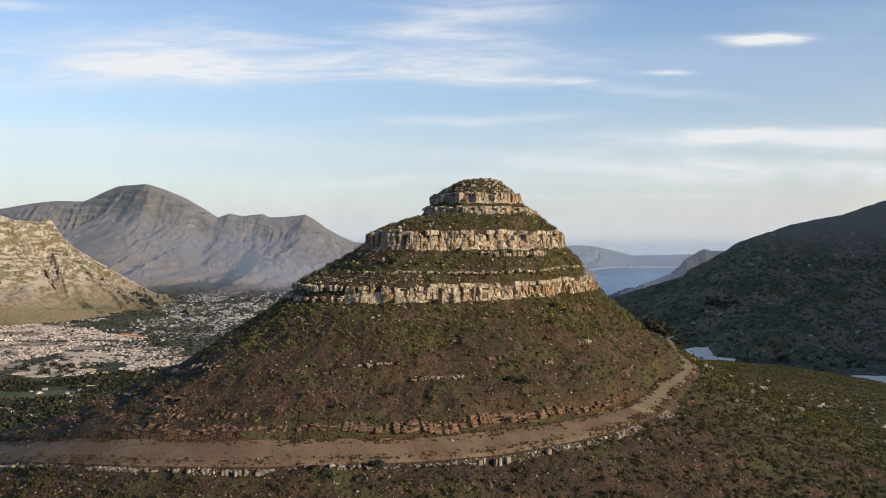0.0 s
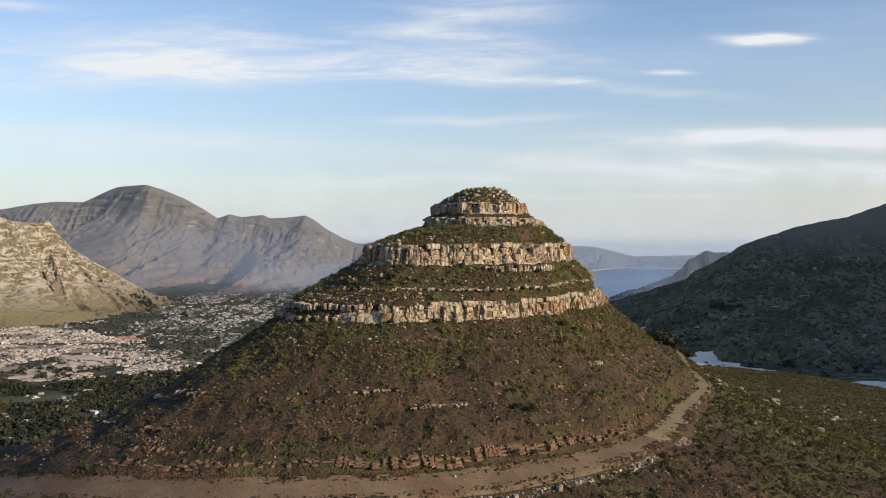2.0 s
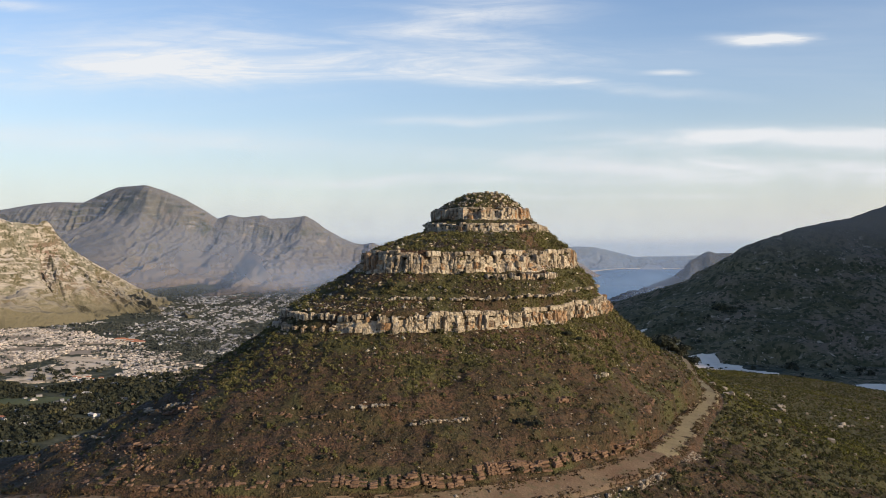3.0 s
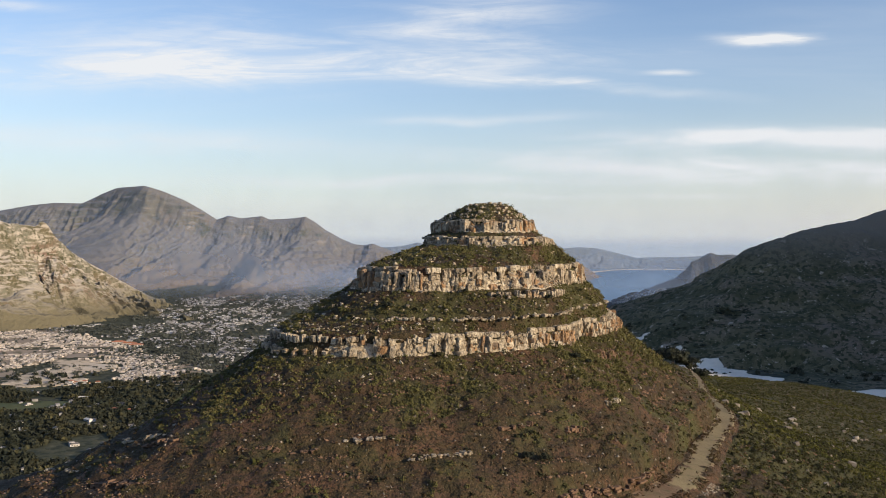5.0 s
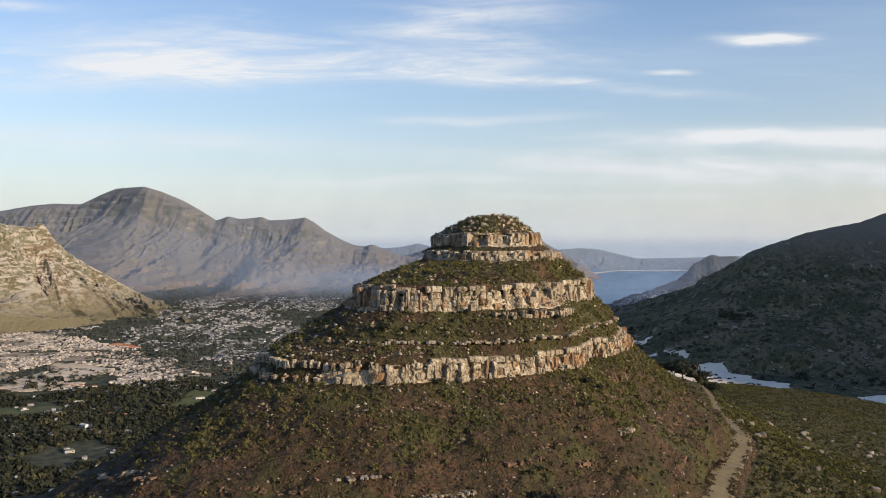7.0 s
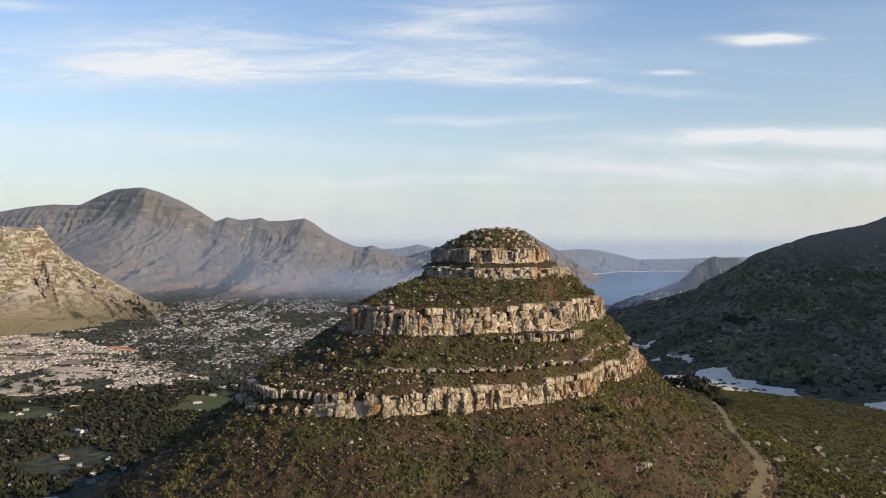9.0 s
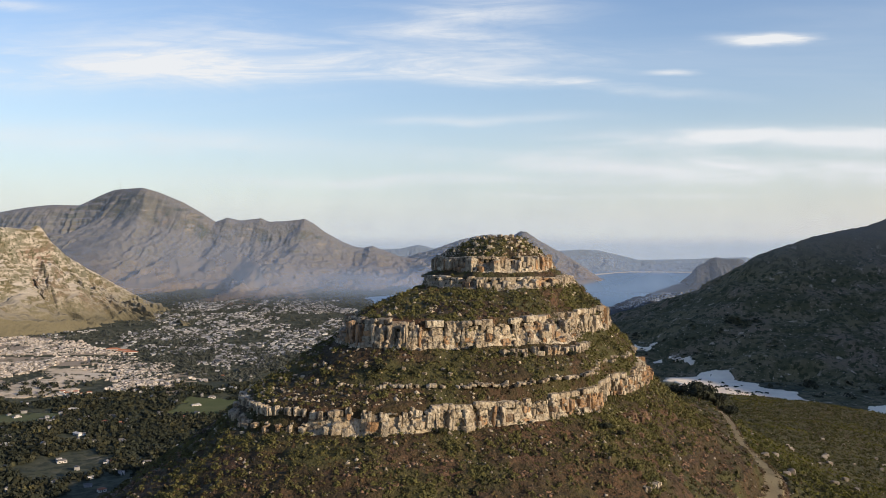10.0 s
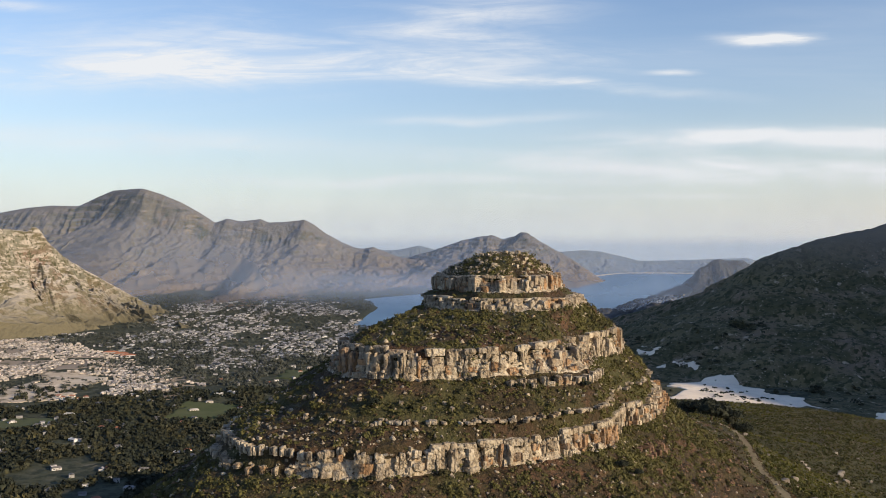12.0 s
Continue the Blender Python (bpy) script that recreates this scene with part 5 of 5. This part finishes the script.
GLASS_DARK = material("dark_window_glass", [], base=(0.03, 0.035, 0.04), rough=0.15, bump=())
protos = [house(11, 6.5, 2.8, ROOF, "white house with a grey roof among dark trees", 1), house(8, 6, 2.6, ROOF_RED, "pale house with a red-brown roof among trees", 2),
          house(14, 6, 2.8, WALL, "long low white house with a pale roof among trees", 3)]
P = spot(WOODS, 150, 5)
P = P[P[:, 0] < -40]
for i, p in enumerate(P):
    z = float(ground_z(np.array([p[0]]), np.array([p[1]]))[0])
    m = pose(p[0], p[1], z, 0, 0, rng.uniform(-50, 50))
    if i < 3:
        protos[i].matrix_basis = m
    else:
        copy_thing(protos[int(rng.integers(3))], m)

P = np.concatenate([spot(WOODS, 23000, 6), spot(SETTLEMENT, 420, 38), spot([(-740, 1600), (-600, 1590), (-600, 1780), (-760, 1860)], 130, 39), spot([(-720, 1900), (-400, 1700), (-200, 1750), (-120, 2050), (-380, 2100), (-600, 2150)], 2200, 29), spot(VILLAGE, 2700, 7), spot([(-1000, 2330), (-700, 2420), (-480, 2000), (-400, 1720), (-626, 2010), (-814, 2175)], 900, 8), spot([(-1250, 2360), (-1000, 2420), (-650, 2500), (-700, 2900), (-1000, 3000), (-1300, 2600)], 500, 28),
                    spot([(180, 850), (700, 850), (700, 985), (440, 1040), (420, 1120), (200, 1160)], 800, 18),
                    spot([(-1000, 3050), (-230, 2950), (-230, 3350), (-1100, 3500)], 1300, 20), spot([(400, 1200), (900, 1110), (900, 1500), (420, 1560)], 350, 19)])
z = ground_at(P)
dens = fbm(P[:, 0] / 90, P[:, 1] / 90, seed=77)
keep = (dens > -0.58 + 0.22 * np.sin(P[:, 0] / 37 + P[:, 1] / 61)) | (P[:, 1] > 2050) | (P[:, 0] > 200)
for f in FIELDS:
    keep &= ~in_poly(P[:, 0], P[:, 1], f)
P, z = P[keep], z[keep]
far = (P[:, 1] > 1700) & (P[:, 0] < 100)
sizes = (4.5 + 9.5 * rng.random(len(P)) ** 1.6) * np.where(far, 0.75, 1.0)
for t_name, t_pick, t_mat, t_label in (("valley_trees", ~far, TREE_LEAF, "dark green trees filling the valley"), ("village_trees", far, TREE_FAR, "green trees, greyed for haze, between the village houses")):
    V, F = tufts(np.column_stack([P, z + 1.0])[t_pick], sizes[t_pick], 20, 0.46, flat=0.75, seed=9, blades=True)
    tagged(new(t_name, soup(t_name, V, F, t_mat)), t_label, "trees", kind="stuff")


def patch(name, poly, mat, label, category, lift=0.6, seed=0, n=70):
    """A patch of ground with an uneven edge, draped on the valley."""
    q = np.array(poly, float)
    lo, hi = q.min(0), q.max(0)
    xs, ys = np.meshgrid(np.linspace(lo[0] - 5, hi[0] + 5, n), np.linspace(lo[1] - 5, hi[1] + 5, n))
    zs = ground_z(xs, ys)
    w = 0.06 * float((hi - lo).max())
    wx, wy = (w * fbm(xs / (2.5 * w), ys / (2.5 * w), seed=seed + o, octaves=6, gain=0.7) for o in (0, 4))
    ins = in_poly(xs + wx, ys + wy, poly)
    zs = np.where(ins, zs + lift, zs - 2)
    return tagged(new(name, grid_mesh(name, np.stack([xs, ys, zs], -1), mat)), label, category, kind="structure")


for f_name, f_poly in zip(("field_east", "field_far", "field_west", "field_near"), FIELDS):
    patch(f_name, f_poly, FIELD, "mown green field among trees", "field", 1.5, n=40)
for hx, hy, turn in ((-662, 2033, 12), (-640, 2010, 14), (-690, 2052, 10)):
    big = copy_thing(protos[1], pose(hx, hy, float(ground_z(np.array([hx]), np.array([hy]))[0]) + 1.0, 0, 0, turn))
    big.scale = (3.4, 1.6, 1.6)
    tagged(big, "long brick-red school building above the settlement", "building")
for hx, hy, turn, which in ((318, 1148, 10, 1), (338, 1140, -8, 2), (352, 1150, 20, 0), (400, 1135, 5, 0), (290, 1155, -20, 1)):
    copy_thing(protos[which], pose(hx, hy, float(ground_z(np.array([hx]), np.array([hy]))[0]) + 1.0, 0, 0, turn))
for hx, hy in ((-610, 1610), (-598, 1618), (-586, 1604), (-574, 1612), (-622, 1622)):
    copy_thing(protos[1], pose(hx, hy, float(ground_z(np.array([hx]), np.array([hy]))[0]) + 1.0, 0, 0, rng.uniform(-30, 30)))
patch("settlement_ground", SETTLEMENT, SANDY, "sandy streets between the shacks", "ground", 0.5, n=120, seed=12)
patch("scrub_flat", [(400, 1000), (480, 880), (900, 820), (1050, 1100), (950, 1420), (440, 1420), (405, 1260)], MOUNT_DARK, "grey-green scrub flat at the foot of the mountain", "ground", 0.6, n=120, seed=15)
patch("clearing", [(-730, 1600), (-640, 1590), (-600, 1640), (-650, 1690), (-600, 1780), (-660, 1850), (-760, 1860), (-700, 1760), (-740, 1690)], CLEARING, "bare sandy clearing below the settlement", "sand", 0.9, n=120, seed=3)

def lie_on(name, P):
    """Heights on a mountain's flank or the valley floor, whichever is higher: a weighted mean of the nearest grid places."""
    Q = SLOPES[name].reshape(-1, 3)
    lo, hi = P.min(0) - 40, P.max(0) + 40
    Q = Q[(Q[:, 0] > lo[0]) & (Q[:, 0] < hi[0]) & (Q[:, 1] > lo[1]) & (Q[:, 1] < hi[1])]
    floor = ground_z(P[:, 0], P[:, 1])
    if not len(Q):
        return floor
    d = (P[:, None, 0] - Q[None, :, 0]) ** 2 + (P[:, None, 1] - Q[None, :, 1]) ** 2
    near = np.argpartition(d, min(39, len(Q) - 1), axis=1)[:, :40]
    w = 1 / (np.take_along_axis(d, near, 1) + 150.0)
    return np.maximum(floor, (w * Q[near, 2]).sum(1) / w.sum(1))


def sand(name, poly, label, seed, lift=1.2, ragged=0.12):
    """Blown sand with a frayed outline, lying on the valley floor and the foot of the dark mountain."""
    q = np.array(poly, float)
    mid_p = q.mean(0)
    t = np.linspace(0, len(q), 360, endpoint=False)
    i = t.astype(int)
    f = (t % 1.0)[:, None]
    edge = q[i] * (1 - f) + q[(i + 1) % len(q)] * f
    size = float(np.ptp(q, axis=0).mean())
    edge = edge + size * ragged * np.stack([fbm(edge[:, 0] / (0.16 * size), edge[:, 1] / (0.16 * size), seed=seed + o, octaves=4) for o in (0, 50)], -1)
    rings = np.concatenate([np.linspace(0.0, 0.9, 14), (0.95, 0.985, 1.0)])
    P = mid_p + rings[:, None, None] * (edge - mid_p)
    z = lie_on("mountain_right", P.reshape(-1, 2)).reshape(P.shape[:2])
    z = z + lift + 0.3 * lift * fbm(P[..., 0] / 25, P[..., 1] / 25, seed=seed + 1) - np.where(rings > 0.99, lift + 1.5, 0)[:, None]
    return tagged(new(name, grid_mesh(name, np.concatenate([P, z[..., None]], -1)[:, ::-1], DUNE, wrap=True)), label, "dune", kind="structure")


sand("dune", [(272, 1228), (280, 1280), (302, 1330), (326, 1350), (352, 1356), (380, 1350), (390, 1332), (389, 1290), (409, 1247), (432, 1198), (385, 1196), (340, 1220), (305, 1212)], "white sand dune in the valley", 5, 1.3, 0.09)
sand("dune_right", [(468, 1150), (490, 1110), (570, 1060), (700, 1040), (720, 1110), (600, 1140), (520, 1172)], "white sand dune at the foot of the mountain", 6, 2.5, 0.06)
sand("dune_upper", [(283, 1503), (297, 1490), (306, 1477), (297, 1468), (284, 1478), (277, 1490)], "small patch of white blown sand on the slope", 31, 0.5, 0.2)
sand("dune_upper", [(293, 1425), (304, 1427), (304, 1412), (295, 1409)], "small patch of white blown sand on the slope", 35, 0.5, 0.12)
sand("dune_upper", [(319, 1427), (334, 1421), (347, 1396), (339, 1392), (331, 1408), (321, 1415)], "small patch of white blown sand on the slope", 39, 0.5, 0.2)
P = spot([(455, 2810), (536, 2836), (625, 2765), (645, 2650), (597, 2660), (520, 2660)], 520, 43)
wv, rv = huts(P, 4.2, 3.4, 2.4, 0.4, 0.2, 44, slope="headland")
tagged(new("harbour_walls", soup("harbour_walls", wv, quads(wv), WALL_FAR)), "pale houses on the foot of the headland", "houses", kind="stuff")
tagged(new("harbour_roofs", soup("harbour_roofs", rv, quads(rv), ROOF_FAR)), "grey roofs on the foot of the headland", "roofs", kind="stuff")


def mist_sheet(name, x0, x1, y0, y1, z0, z1, most, label, layer=False):
    """An upright sheet for valley smoke, or standing in for aerial haze, fading out towards its edges; a layer is
    thickest low down.
    """
    u, v = np.meshgrid(np.linspace(0, 1, 60), np.linspace(0, 1, 48))
    xs, ys = x0 + (x1 - x0) * u, y0 + (y1 - y0) * u + 60 * np.sin(u * 5)
    zs = z0 + (z1 - z0) * v
    me = grid_mesh(name, np.stack([xs, ys, zs], -1), MIST)
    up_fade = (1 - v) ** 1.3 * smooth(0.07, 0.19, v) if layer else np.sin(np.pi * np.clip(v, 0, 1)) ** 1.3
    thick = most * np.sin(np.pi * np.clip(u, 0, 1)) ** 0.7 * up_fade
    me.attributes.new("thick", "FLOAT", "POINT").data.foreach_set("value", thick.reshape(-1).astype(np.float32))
    return tagged(new(name, me), label, "mist", kind="stuff")


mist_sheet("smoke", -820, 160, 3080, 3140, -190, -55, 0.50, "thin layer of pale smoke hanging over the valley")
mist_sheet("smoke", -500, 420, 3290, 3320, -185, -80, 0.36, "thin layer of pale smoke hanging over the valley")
# sheets added to pale what lies behind them, as distance haze would
mist_sheet("haze", -3000, 3600, 3060, 2250, -240, 430, 0.80, "blue sheet standing in for evening haze before the far mountains", True)
mist_sheet("haze", -2500, 4500, 4560, 4520, -215, 190, 0.50, "pale sheet standing in for evening haze over the far side of the bay", True)

P = spot([(205, 1190), (470, 1150), (470, 1300), (420, 1560), (220, 1560)], 1500, 21)
P = P[fbm(P[:, 0] / 30, P[:, 1] / 30, seed=88) > 0.3]
V, F = tufts(np.column_stack([P, lie_on("mountain_right", P) + 1.0]), rng.uniform(2, 7, len(P)), 16, 0.4, flat=0.5, seed=19)
tagged(new("dune_scrub", soup("dune_scrub", V, F, TREE_LEAF)), "dark scrub growing in patches over the dune", "scrub", kind="stuff")
